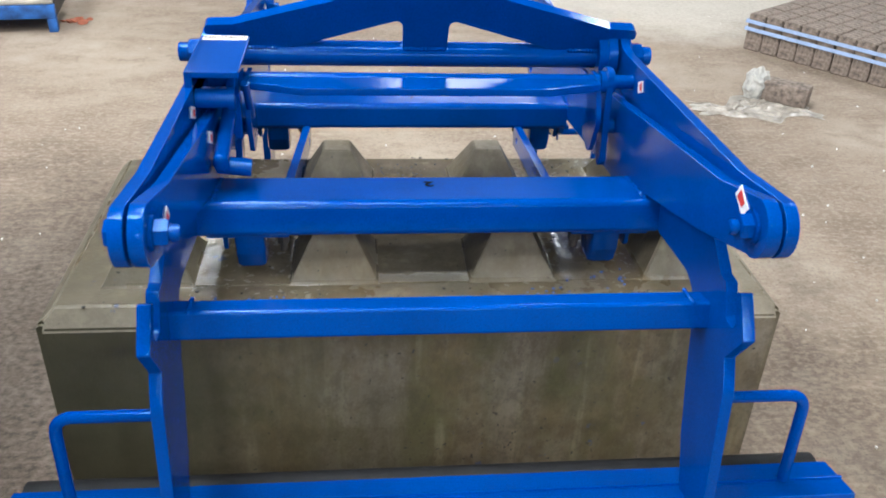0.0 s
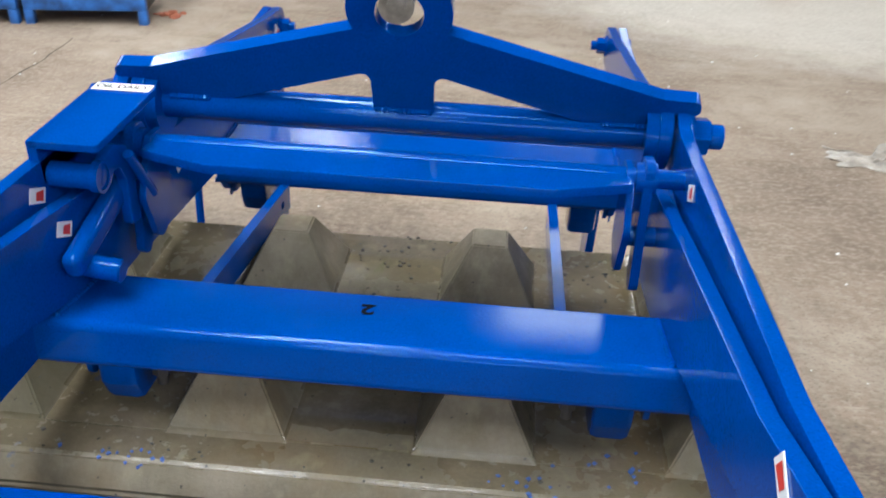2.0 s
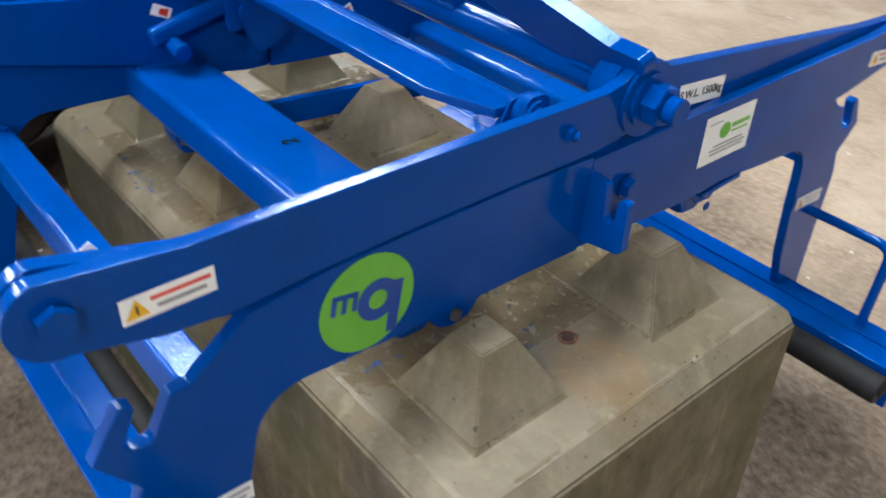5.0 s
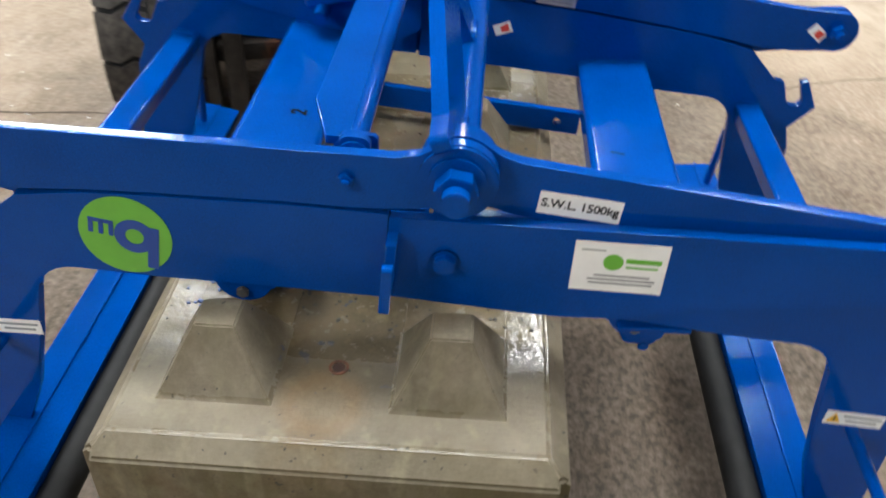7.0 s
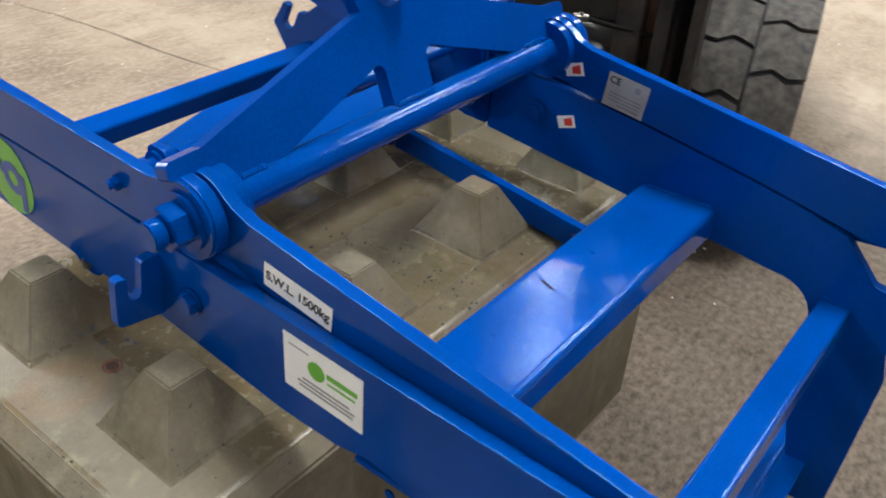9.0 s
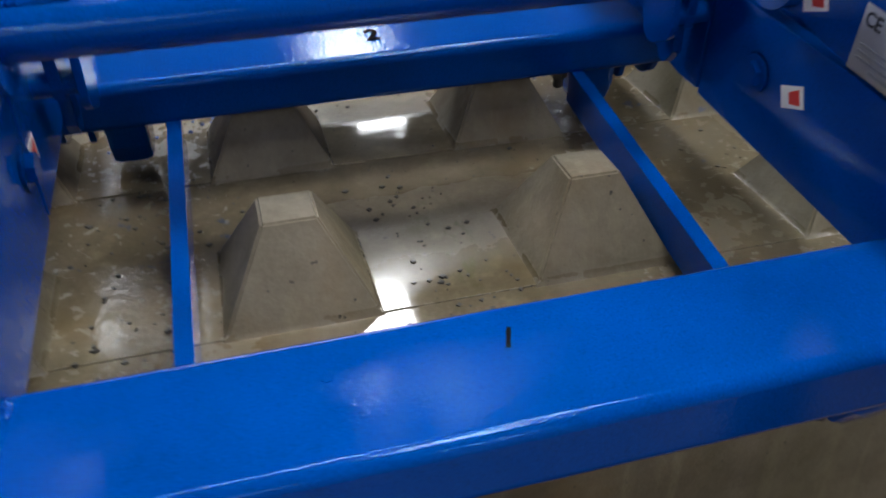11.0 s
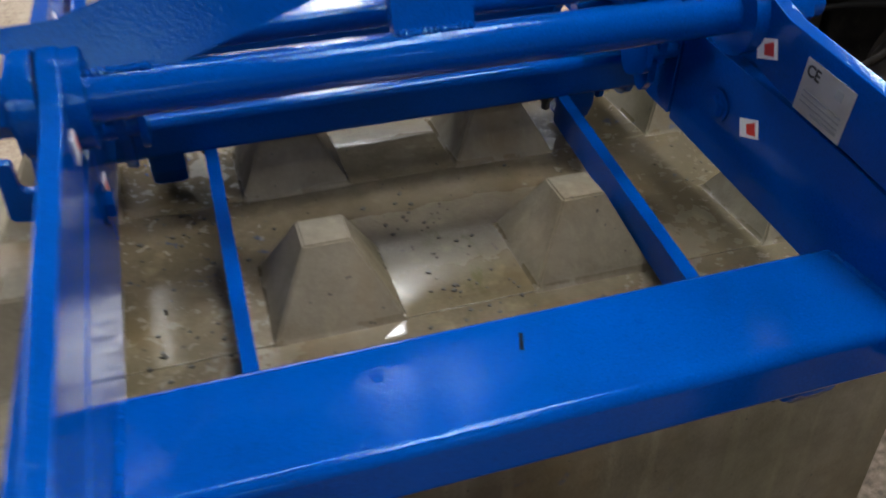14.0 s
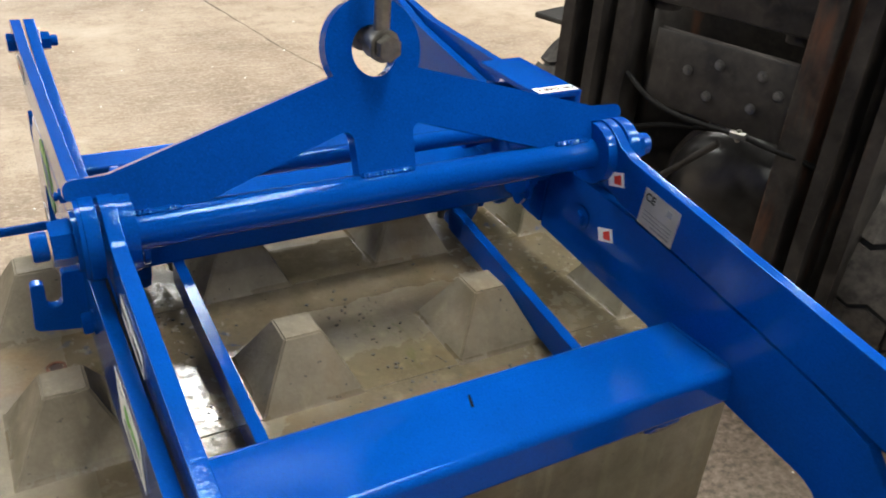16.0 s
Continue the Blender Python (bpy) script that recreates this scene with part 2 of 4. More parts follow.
def floor_material():
    m, t, p = mat("dusty_concrete_floor")
    v = coords(t)
    big, mid = noise_tex(t, v, 0.9, 6, 0.62), noise_tex(t, coords(t, (1, 1.4, 1)), 4.5, 7, 0.7)
    fine, grit = noise_tex(t, coords(t, (1, 1.3, 1)), 42, 4, 0.7), noise_tex(t, v, 110, 3, 0.6)
    base = ramp(t, big, [(0.34, (0.165, 0.119, 0.086)), (0.50, (0.270, 0.203, 0.150)), (0.64, (0.365, 0.293, 0.228))])
    base = mix(t, grey(t, mid, 0.50, 0.62, 0, 0.42), base, (0.165, 0.118, 0.085))
    base = mix(t, grey(t, fine, 0.47, 0.63, 0, 0.65), base, (0.350, 0.288, 0.222))
    base = mix(t, grey(t, grit, 0.55, 0.66, 0, 0.42), base, (0.070, 0.050, 0.037))
    base = mix(t, grey(t, noise_tex(t, coords(t, (0.6, 3.2, 1)), 9, 6, 0.75), 0.56, 0.66, 0, 0.5), base, (0.40, 0.330, 0.260))
    base = mix(t, grey(t, noise_tex(t, coords(t, (2.2, 0.7, 1)), 6, 6, 0.75), 0.57, 0.68, 0, 0.35), base, (0.135, 0.095, 0.068))
    base = mix(t, grey(t, noise_tex(t, v, 34, 3, 0.6), 0.70, 0.74, 0, 0.5), base, (0.46, 0.42, 0.36))
    # brown dirt trodden round the block; shade beside block and truck is painted in
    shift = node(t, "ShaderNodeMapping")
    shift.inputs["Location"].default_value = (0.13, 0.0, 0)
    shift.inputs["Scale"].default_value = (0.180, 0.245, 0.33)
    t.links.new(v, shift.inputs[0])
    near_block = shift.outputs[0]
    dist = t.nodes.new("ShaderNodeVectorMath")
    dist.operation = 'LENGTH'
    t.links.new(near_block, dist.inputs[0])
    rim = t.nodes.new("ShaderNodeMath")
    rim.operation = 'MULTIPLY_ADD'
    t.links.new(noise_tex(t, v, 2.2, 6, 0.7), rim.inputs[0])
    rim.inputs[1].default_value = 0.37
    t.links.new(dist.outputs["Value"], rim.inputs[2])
    dirt_and_shade = grey(t, rim.outputs[0], 0.42, 0.60, 0.88, 0.0)
    base = mix(t, dirt_and_shade, base, ramp(t, fine, [(0.36, (0.026, 0.019, 0.014)), (0.64, (0.125, 0.094, 0.072))]))
    # a large pale area towards the far wall, bright sheen put into its colour
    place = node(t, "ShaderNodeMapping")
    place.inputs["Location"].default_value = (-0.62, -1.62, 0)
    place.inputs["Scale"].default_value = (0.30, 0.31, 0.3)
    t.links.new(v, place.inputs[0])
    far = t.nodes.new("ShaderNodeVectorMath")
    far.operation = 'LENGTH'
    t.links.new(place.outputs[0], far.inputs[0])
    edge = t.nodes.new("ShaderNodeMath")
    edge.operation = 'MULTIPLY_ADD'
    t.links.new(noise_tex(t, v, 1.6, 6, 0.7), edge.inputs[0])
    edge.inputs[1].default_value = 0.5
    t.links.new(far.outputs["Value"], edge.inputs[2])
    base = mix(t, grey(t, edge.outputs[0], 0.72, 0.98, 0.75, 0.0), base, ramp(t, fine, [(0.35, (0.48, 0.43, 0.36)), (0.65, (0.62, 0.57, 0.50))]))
    t.links.new(base, p.inputs["Base Color"])
    t.links.new(ramp(t, mid, [(0.3, (0.52,) * 3), (0.7, (0.85,) * 3)]), p.inputs["Roughness"])
    p.inputs["Specular IOR Level"].default_value = 0.25
    bump(t, p, mix(t, 0.5, mid, fine), 0.5, 0.004)
    return m


concrete, floor_mat = concrete_material(), floor_material()
rubber = plain("black_rubber", (0.011, 0.011, 0.012), 0.65, vary=0.3, spec=0.25)
tyre_dust = plain("dusty_tyre_rubber", (0.045, 0.039, 0.034), 0.8, vary=0.5, scale=40)
dark_steel = plain("dark_steel", (0.05, 0.048, 0.047), 0.45, 0.6, vary=0.4, scale=18)
zinc = plain("zinc_steel", (0.22, 0.21, 0.19), 0.38, 0.9, vary=0.25, scale=60)
rust = plain("rust", (0.11, 0.04, 0.022), 0.8, vary=0.5, scale=60)
dark_rust = plain("dark_rust", (0.035, 0.014, 0.009), 0.8, vary=0.5, scale=60)
white = plain("white_vinyl", (0.80, 0.80, 0.80), 0.35, vary=0.04)
red = plain("red_print", (0.62, 0.045, 0.03), 0.4, vary=0.08)
green = plain("green_print", (0.125, 0.40, 0.04), 0.35, vary=0.06)
black = plain("black_print", (0.015, 0.015, 0.018), 0.5, vary=0.1)
marker = plain("marker_ink", (0.004, 0.004, 0.005), 0.9, vary=0.1, spec=0.05)
navy = plain("navy_print", (0.003, 0.05, 0.30), 0.35, vary=0.08)
yellow = plain("yellow_print", (0.75, 0.42, 0.02), 0.4, vary=0.08)
dull_bolt = plain("dull_bolt_steel", (0.13, 0.125, 0.12), 0.45, 0.6, vary=0.3, scale=60)
silver = plain("silver_label", (0.50, 0.50, 0.50), 0.30, 0.55, vary=0.1)
grey_print = plain("grey_print", (0.25, 0.26, 0.27), 0.5, vary=0.1)


def truck_paint(name, lo, hi):
    """Grimy black paint, rubbed through to rust in upright streaks; lo and hi set how much of it."""
    m, t, p = mat(name)
    v = coords(t)
    n = noise_tex(t, v, 14, 5, 0.65)
    base = ramp(t, n, [(0.35, (0.013, 0.0115, 0.011)), (0.65, (0.044, 0.038, 0.034))])
    st = grey(t, noise_tex(t, coords(t, (13, 13, 2.2)), 1.0, 5, 0.6), lo, hi, 0, 0.8)
    base = mix(t, st, base, (0.115, 0.048, 0.027))
    p.inputs["Specular IOR Level"].default_value = 0.3
    dust = grey(t, noise_tex(t, v, 45, 3), 0.55, 0.72, 0, 0.20)
    t.links.new(mix(t, dust, base, (0.10, 0.085, 0.07)), p.inputs["Base Color"])
    t.links.new(ramp(t, n, [(0.3, (0.4,) * 3), (0.7, (0.7,) * 3)]), p.inputs["Roughness"])
    bump(t, p, n, 0.3, 0.002)
    return m


truck_black, rusty_black = truck_paint("truck_black_paint", 0.62, 0.70), truck_paint("rubbed_black_paint", 0.44, 0.56)
greasy = plain("greasy_black_casting", (0.020, 0.018, 0.017), 0.28, vary=0.5, scale=22)
hose_mat = plain("matt_black_hose", (0.008, 0.0075, 0.0075), 0.75, vary=0.3, spec=0.12)
brick_mat = plain("paving_brick", (0.20, 0.155, 0.125), 0.9, vary=0.45, scale=50)
brick_red = plain("red_brick", (0.36, 0.11, 0.06), 0.9, vary=0.35, scale=50)
strap_blue = plain("pale_blue_strap", (0.36, 0.47, 0.70), 0.4, vary=0.1)
poly_mat = plain("dusty_polythene", (0.33, 0.29, 0.245), 0.3, vary=0.3, scale=25)
bag_mat = plain("crumpled_white_plastic", (0.43, 0.41, 0.375), 0.4, vary=0.25, scale=40)
wall_mat = plain("painted_sheet_wall", (0.11, 0.105, 0.10), 0.7, vary=0.15, scale=2)
roof_mat = plain("roof_sheet", (0.12, 0.12, 0.118), 0.7, vary=0.15, scale=2)
trolley_blue = plain("worn_blue_paint", (0.02, 0.10, 0.33), 0.5, vary=0.5, scale=14)


# ---------------------------------------------------------------- mesh helpers
def finish(bm, angle=35):
    bmesh.ops.recalc_face_normals(bm, faces=bm.faces)
    me = bpy.data.meshes.new("mesh")
    bm.to_mesh(me)
    bm.free()
    for f in me.polygons:
        f.use_smooth = True
    me.set_sharp_from_angle(angle=radians(angle))
    return me


def part(name, bm, material, parent=None, label=""):
    me = finish(bm) if isinstance(bm, bmesh.types.BMesh) else bm
    if not me.materials:
        me.materials.append(material)
    ob = new(name, me)
    if parent is not None:
        ob.parent = parent
    if material is blue or material is concrete:
        flat = ob.modifiers.new("flat_faces", 'WEIGHTED_NORMAL')
        flat.keep_sharp, flat.weight = True, 60
    return tagged(ob, label)


def thing(name, m, label, category, group="", kind=""):
    ob = new(name)
    ob.empty_display_size = 0.1
    ob.matrix_world = m
    return tagged(ob, label, category, group, kind)


def join(*bms):
    out = bmesh.new()
    for b in bms:
        me = bpy.data.meshes.new("tmp")
        b.to_mesh(me)
        b.free()
        out.from_mesh(me)
        bpy.data.meshes.remove(me)
    return out


def turned(bm, m):
    bm.transform(m)
    return bm


def box(x0, x1, y0, y1, z0, z1, r=0.002, seg=2):
    bm = bmesh.new()
    bmesh.ops.create_cube(bm, size=1)
    bm.transform(Matrix.Translation(((x0 + x1) / 2, (y0 + y1) / 2, (z0 + z1) / 2)) @ Matrix.Diagonal((x1 - x0, y1 - y0, z1 - z0, 1)))
    if r:
        bmesh.ops.bevel(bm, geom=bm.edges[:], offset=r, segments=seg, affect='EDGES', profile=0.5)
    return bm


def rhs(x0, x1, y0, y1, z0, z1, r=0.014):
    """A rectangular hollow section that runs along x, with rounded long edges."""
    bm = bmesh.new()
    bmesh.ops.create_cube(bm, size=1)
    bm.transform(Matrix.Translation(((x0 + x1) / 2, (y0 + y1) / 2, (z0 + z1) / 2)) @ Matrix.Diagonal((x1 - x0, y1 - y0, z1 - z0, 1)))
    long = [e for e in bm.edges if abs(e.verts[0].co.x - e.verts[1].co.x) > 1e-4]
    bmesh.ops.bevel(bm, geom=long, offset=r, segments=5, affect='EDGES', profile=0.5)
    return bm


def prism(pts, a, b, axis='x', r=0.0015):
    """A flat plate: the outline pts, swept from a to b along an axis; for x the outline is (y, z), for y (x, z), for z (x, y)."""
    def place(u, v, w):
        return {'x': (w, u, v), 'y': (u, w, v), 'z': (u, v, w)}[axis]
    bm = bmesh.new()
    lo = [bm.verts.new(place(u, v, a)) for u, v in pts]
    hi = [bm.verts.new(place(u, v, b)) for u, v in pts]
    bm.faces.new(lo[::-1])
    bm.faces.new(hi)
    n = len(pts)
    for i in range(n):
        bm.faces.new((lo[i], lo[(i + 1) % n], hi[(i + 1) % n], hi[i]))
    bmesh.ops.recalc_face_normals(bm, faces=bm.faces)
    if r:
        rim = [e for e in bm.edges if len(e.link_faces) == 2 and any(len(f.verts) == n for f in e.link_faces)]
        bmesh.ops.bevel(bm, geom=rim, offset=r, segments=2, affect='EDGES', profile=0.5)
    return bm


def arc(cx, cy, r, a0, a1, n=10):
    return [(cx + r * math.cos(radians(a0 + (a1 - a0) * i / n)), cy + r * math.sin(radians(a0 + (a1 - a0) * i / n))) for i in range(n + 1)]


def rounded(pts, n=6):
    """An outline from corners (u, v) or (u, v, radius)."""
    out = []
    k = len(pts)
    for i, p in enumerate(pts):
        r = p[2] if len(p) > 2 else 0
        if r <= 0:
            out.append((p[0], p[1]))
            continue
        c = Vector(p[:2])
        a, b = Vector(pts[i - 1][:2]) - c, Vector(pts[(i + 1) % k][:2]) - c
        half = a.angle(b) / 2
        d = min(r / math.tan(half), 0.49 * a.length, 0.49 * b.length)
        rr = d * math.tan(half)
        p0, p1 = c + a.normalized() * d, c + b.normalized() * d
        mid = c + (a.normalized() + b.normalized()).normalized() * (rr / math.sin(half))
        v0, v1 = p0 - mid, p1 - mid
        t0 = math.atan2(v0.y, v0.x)
        dt = math.atan2(v1.y, v1.x) - t0
        dt = (dt + math.pi) % (2 * math.pi) - math.pi
        out += [(mid.x + rr * math.cos(t0 + dt * j / n), mid.y + rr * math.sin(t0 + dt * j / n)) for j in range(n + 1)]
    return out


def cyl(p0, p1, r, seg=28, r1=None, bev=0.0015):
    p0, p1 = Vector(p0), Vector(p1)
    bm = bmesh.new()
    bmesh.ops.create_cone(bm, cap_ends=True, segments=seg, radius1=r, radius2=r if r1 is None else r1, depth=(p1 - p0).length)
    if bev:
        rim = [e for e in bm.edges if any(len(f.verts) > 4 for f in e.link_faces)]
        bmesh.ops.bevel(bm, geom=rim, offset=bev, segments=2, affect='EDGES')
    bm.transform(Matrix.Translation((p0 + p1) / 2) @ (p1 - p0).to_track_quat('Z', 'Y').to_matrix().to_4x4())
    return bm


def hexa(p0, p1, r):
    return cyl(p0, p1, r, seg=6, bev=0.0012)


def rod(points, r, seg=20, bend=0.03):
    """A round bar along a line of points, with rounded bends."""
    pts = [Vector(p) for p in points]
    line = [pts[0]]
    for i in range(1, len(pts) - 1):
        a, b = pts[i - 1] - pts[i], pts[i + 1] - pts[i]
        d = min(bend, a.length * 0.49, b.length * 0.49)
        p0, p1 = pts[i] + a.normalized() * d, pts[i] + b.normalized() * d
        line += [p0.lerp(pts[i], s).lerp(pts[i].lerp(p1, s), s) for s in (k / 7 for k in range(8))]
    line.append(pts[-1])
    bm = bmesh.new()
    rings = []
    up = Vector((0.13, 0.31, 0.94))
    for i, p in enumerate(line):
        d = (line[min(i + 1, len(line) - 1)] - line[max(i - 1, 0)]).normalized()
        u = d.cross(up).normalized() if abs(d.dot(up)) < 0.98 else d.cross(Vector((1, 0, 0))).normalized()
        w = d.cross(u)
        rings.append([bm.verts.new(p + (u * math.cos(2 * math.pi * k / seg) + w * math.sin(2 * math.pi * k / seg)) * r) for k in range(seg)])
    for a, b in zip(rings, rings[1:]):
        for k in range(seg):
            bm.faces.new((a[k], a[(k + 1) % seg], b[(k + 1) % seg], b[k]))
    bm.faces.new(rings[0][::-1])
    bm.faces.new(rings[-1])
    return bm


def ring(c, r_out, r_in, x0, x1, seg=40):
    """A flat ring round the x axis."""
    bm = bmesh.new()
    vs = []
    for k in range(seg):
        a = 2 * math.pi * k / seg
        cs, sn = math.cos(a), math.sin(a)
        vs.append([bm.verts.new((x, c[0] + rr * cs, c[1] + rr * sn)) for x, rr in ((x0, r_in), (x1, r_in), (x1, r_out), (x0, r_out))])
    for a, b in zip(vs, vs[1:] + vs[:1]):
        for k in range(4):
            bm.faces.new((a[k], a[(k + 1) % 4], b[(k + 1) % 4], b[k]))
    return bm


def weld(p0, p1, r=0.004, step=0.006, seed=1):
    """A weld bead: a rippled round run."""
    rnd = random.Random(seed)
    p0, p1 = Vector(p0), Vector(p1)
    n = max(4, int((p1 - p0).length / (step * .5)))
    d = (p1 - p0).normalized()
    u = d.orthogonal().normalized()
    w = d.cross(u)
    bm = bmesh.new()
    prev = None
    for i in range(n + 1):
        rr = r * (1.15 if i % 2 else .85) * rnd.uniform(.85, 1.15) * (.4 if i in (0, n) else 1)
        c = p0.lerp(p1, i / n)
        cur = [bm.verts.new(c + (u * math.cos(k * math.pi / 3) + w * math.sin(k * math.pi / 3)) * rr) for k in range(6)]
        if prev:
            for k in range(6):
                bm.faces.new((prev[k], prev[(k + 1) % 6], cur[(k + 1) % 6], cur[k]))
        else:
            bm.faces.new(cur[::-1])
        prev = cur
    bm.faces.new(prev)
    return bm


def quad(origin, u, v, w, h, lift, thick=0.0008):
    """A thin sheet (a sticker) w by h, centred on origin, in the directions u and v, lifted along their normal."""
    u, v = Vector(u).normalized(), Vector(v).normalized()
    n = u.cross(v)
    o = Vector(origin) + n * lift
    bm = bmesh.new()
    a = [bm.verts.new(o + u * (sx * w / 2) + v * (sy * h / 2)) for sx, sy in ((-1, -1), (1, -1), (1, 1), (-1, 1))]
    b = [bm.verts.new(p.co + n * thick) for p in a]
    bm.faces.new(a[::-1])
    bm.faces.new(b)
    for i in range(4):
        bm.faces.new((a[i], a[(i + 1) % 4], b[(i + 1) % 4], b[i]))
    return bm


# ---------------------------------------------------------------- setting

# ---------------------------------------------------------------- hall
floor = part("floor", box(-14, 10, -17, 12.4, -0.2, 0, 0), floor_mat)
tagged(floor, "dusty tan concrete workshop floor with pale scuffs", "floor", kind="structure")


def wall_with_openings(name, x0, x1, y0, y1, along, holes):
    """A wall slab; holes: (from, to, sill, head) along its length."""
    cuts = sorted(holes)
    segs, pos = [], (x0 if along == 'x' else y0)
    end = x1 if along == 'x' else y1

    def seg(a, b, z0, z1):
        return box(a, b, y0, y1, z0, z1, 0) if along == 'x' else box(x0, x1, a, b, z0, z1, 0)
    for a, b, sill, head in cuts:
        segs += [seg(pos, a, 0, ROOF), seg(a, b, 0, sill), seg(a, b, head, ROOF)]
        pos = b
    segs.append(seg(pos, end, 0, ROOF))
    w = part(name, join(*segs), wall_mat)
    return tagged(w, "plain grey sheeted workshop wall", "wall", kind="structure")


wall_with_openings("wall_north", -14, 10, 12.2, 12.4, 'x', [(.4, 3.4, 4.2, 5.9)])
# the opening in the south wall is made up for an added fill lamp
wall_with_openings("wall_south", -14, 10, -17, -16.8, 'x', [(-3.0, 4.0, 3.0, 4.6)])
wall_with_openings("wall_west", -14, -13.8, -16.8, 12.2, 'y', [])
wall_with_openings("wall_east", 9.8, 10, -16.8, 12.2, 'y', [])

# rooflights: centre x, centre y, size along x, size along y
# some are placed from reflections, the rest are added as unseen fill lamps
ROOFLIGHTS_AND_FILL = [(-2.08, -12.4, 0.8, 1.6), (-1.1, -6.7, 0.6, 1.7), (-5.5, 1.6, 0.82, 1.48), (-5.8, -2.6, 0.74, 0.9), (-8.3, 0.5, 1.2, 1.0), (-8.8, -4.8, 1.8, 2.95),
              (2.8, -3.0, 0.37, 0.37), (4.3, -9.6, 0.98, 1.48), (7.0, -6.6, 1.64, 2.62), (-7.0, 5.0, 1.31, 1.97), (-2.5, 10.4, 0.82, 0.57),
              (2.6, 9.4, 0.82, 1.15), (-1.0, 0.9, 0.9, 1.8), (0.1, -2.1, 1.64, 0.49), (-1.7, -1.2, 0.74, 1.23), (5.6, 5.4, 1.07, 1.48)]


def build_roof():
    """A flat roof of strips, left open at the rooflights."""
    xs = sorted({-14, 10, *[x - a / 2 for x, y, a, b in ROOFLIGHTS_AND_FILL], *[x + a / 2 for x, y, a, b in ROOFLIGHTS_AND_FILL]})
    ys = sorted({-17, 12.4, *[y - b / 2 for x, y, a, b in ROOFLIGHTS_AND_FILL], *[y + b / 2 for x, y, a, b in ROOFLIGHTS_AND_FILL]})
    out = []
    for x0, x1 in zip(xs, xs[1:]):
        run = None
        for y0, y1 in zip(ys, ys[1:]):
            mx, my = (x0 + x1) / 2, (y0 + y1) / 2
            solid = not any(abs(mx - x) < a / 2 and abs(my - y) < b / 2 for x, y, a, b in ROOFLIGHTS_AND_FILL)
            if solid:
                run = (run[0], y1) if run else (y0, y1)
            elif run:
                out.append(box(x0, x1, *run, ROOF, ROOF + .15, 0))
                run = None
        if run:
            out.append(box(x0, x1, *run, ROOF, ROOF + .15, 0))
    tagged(part("ceiling", join(*out), roof_mat), "grey sheeted roof with rooflight openings", "roof", kind="structure")


build_roof()
for k, (x, y, a, b) in enumerate(ROOFLIGHTS_AND_FILL):
    area_lamp("rooflight_and_fill", look((x, y, ROOF + .05), (x, y, 0)), a, b, ROOFLIGHT_RADIANCE * math.pi * a * b, LAMP_COLOUR)
area_lamp("assumed_window_light", look((1.9, 12.25, 5.05), (1.9, 0, 5.05)), 3.0, 1.7, ASSUMED_WINDOW_RADIANCE * math.pi * 3.0 * 1.7, LAMP_COLOUR)
# added fill that brightens faces towards -y; no real window is known there
area_lamp("assumed_window_light", look((0.5, -16.85, 3.8), (0.5, 0, 3.8)), 7.0, 1.6, 2.2 * ASSUMED_WINDOW_RADIANCE * math.pi * 7.0 * 1.6, LAMP_COLOUR)

# joints and cracks in the floor
crack_mat = plain("dark_joint", (.09, .065, .045), .9, vary=.3)


def crack(points, w, seed):
    rnd = random.Random(seed)
    line = []
    for (xa, ya), (xb, yb) in zip(points, points[1:]):
        n = max(2, int(math.hypot(xb - xa, yb - ya) / .08))
        for k in range(n):
            s = k / n
            line.append(Vector((xa + (xb - xa) * s + rnd.uniform(-.008, .008), ya + (yb - ya) * s + rnd.uniform(-.008, .008), .0015)))
    bm = bmesh.new()
    prev = None
    for i, p in enumerate(line):
        d = (line[min(i + 1, len(line) - 1)] - line[max(i - 1, 0)]).normalized()
        nrm = Vector((-d.y, d.x, 0)) * w * rnd.uniform(.4, 1.2)
        cur = (bm.verts.new(p + nrm), bm.verts.new(p - nrm))
        if prev:
            bm.faces.new((prev[0], cur[0], cur[1], prev[1]))
        prev = cur
    return tagged(part("trim", bm, crack_mat), "dark crack in the concrete floor", "crack", kind="structure")


crack([(-.70, -5.6), (-.855, -4.19), (-.994, -3.07), (-1.056, -2.83), (-1.145, -1.90), (-1.21, -1.476), (-1.24, -1.15), (-1.30, -.2), (-1.36, .50)], .007, 2)
crack([(-1.36, .50), (-1.75, 1.40), (-1.955, 2.15), (-1.93, 2.60), (-1.95, 3.0)], .0045, 5)
# ---------------------------------------------------------------- concrete block
BL, BW, BH = 0.609, 0.30, 0.60


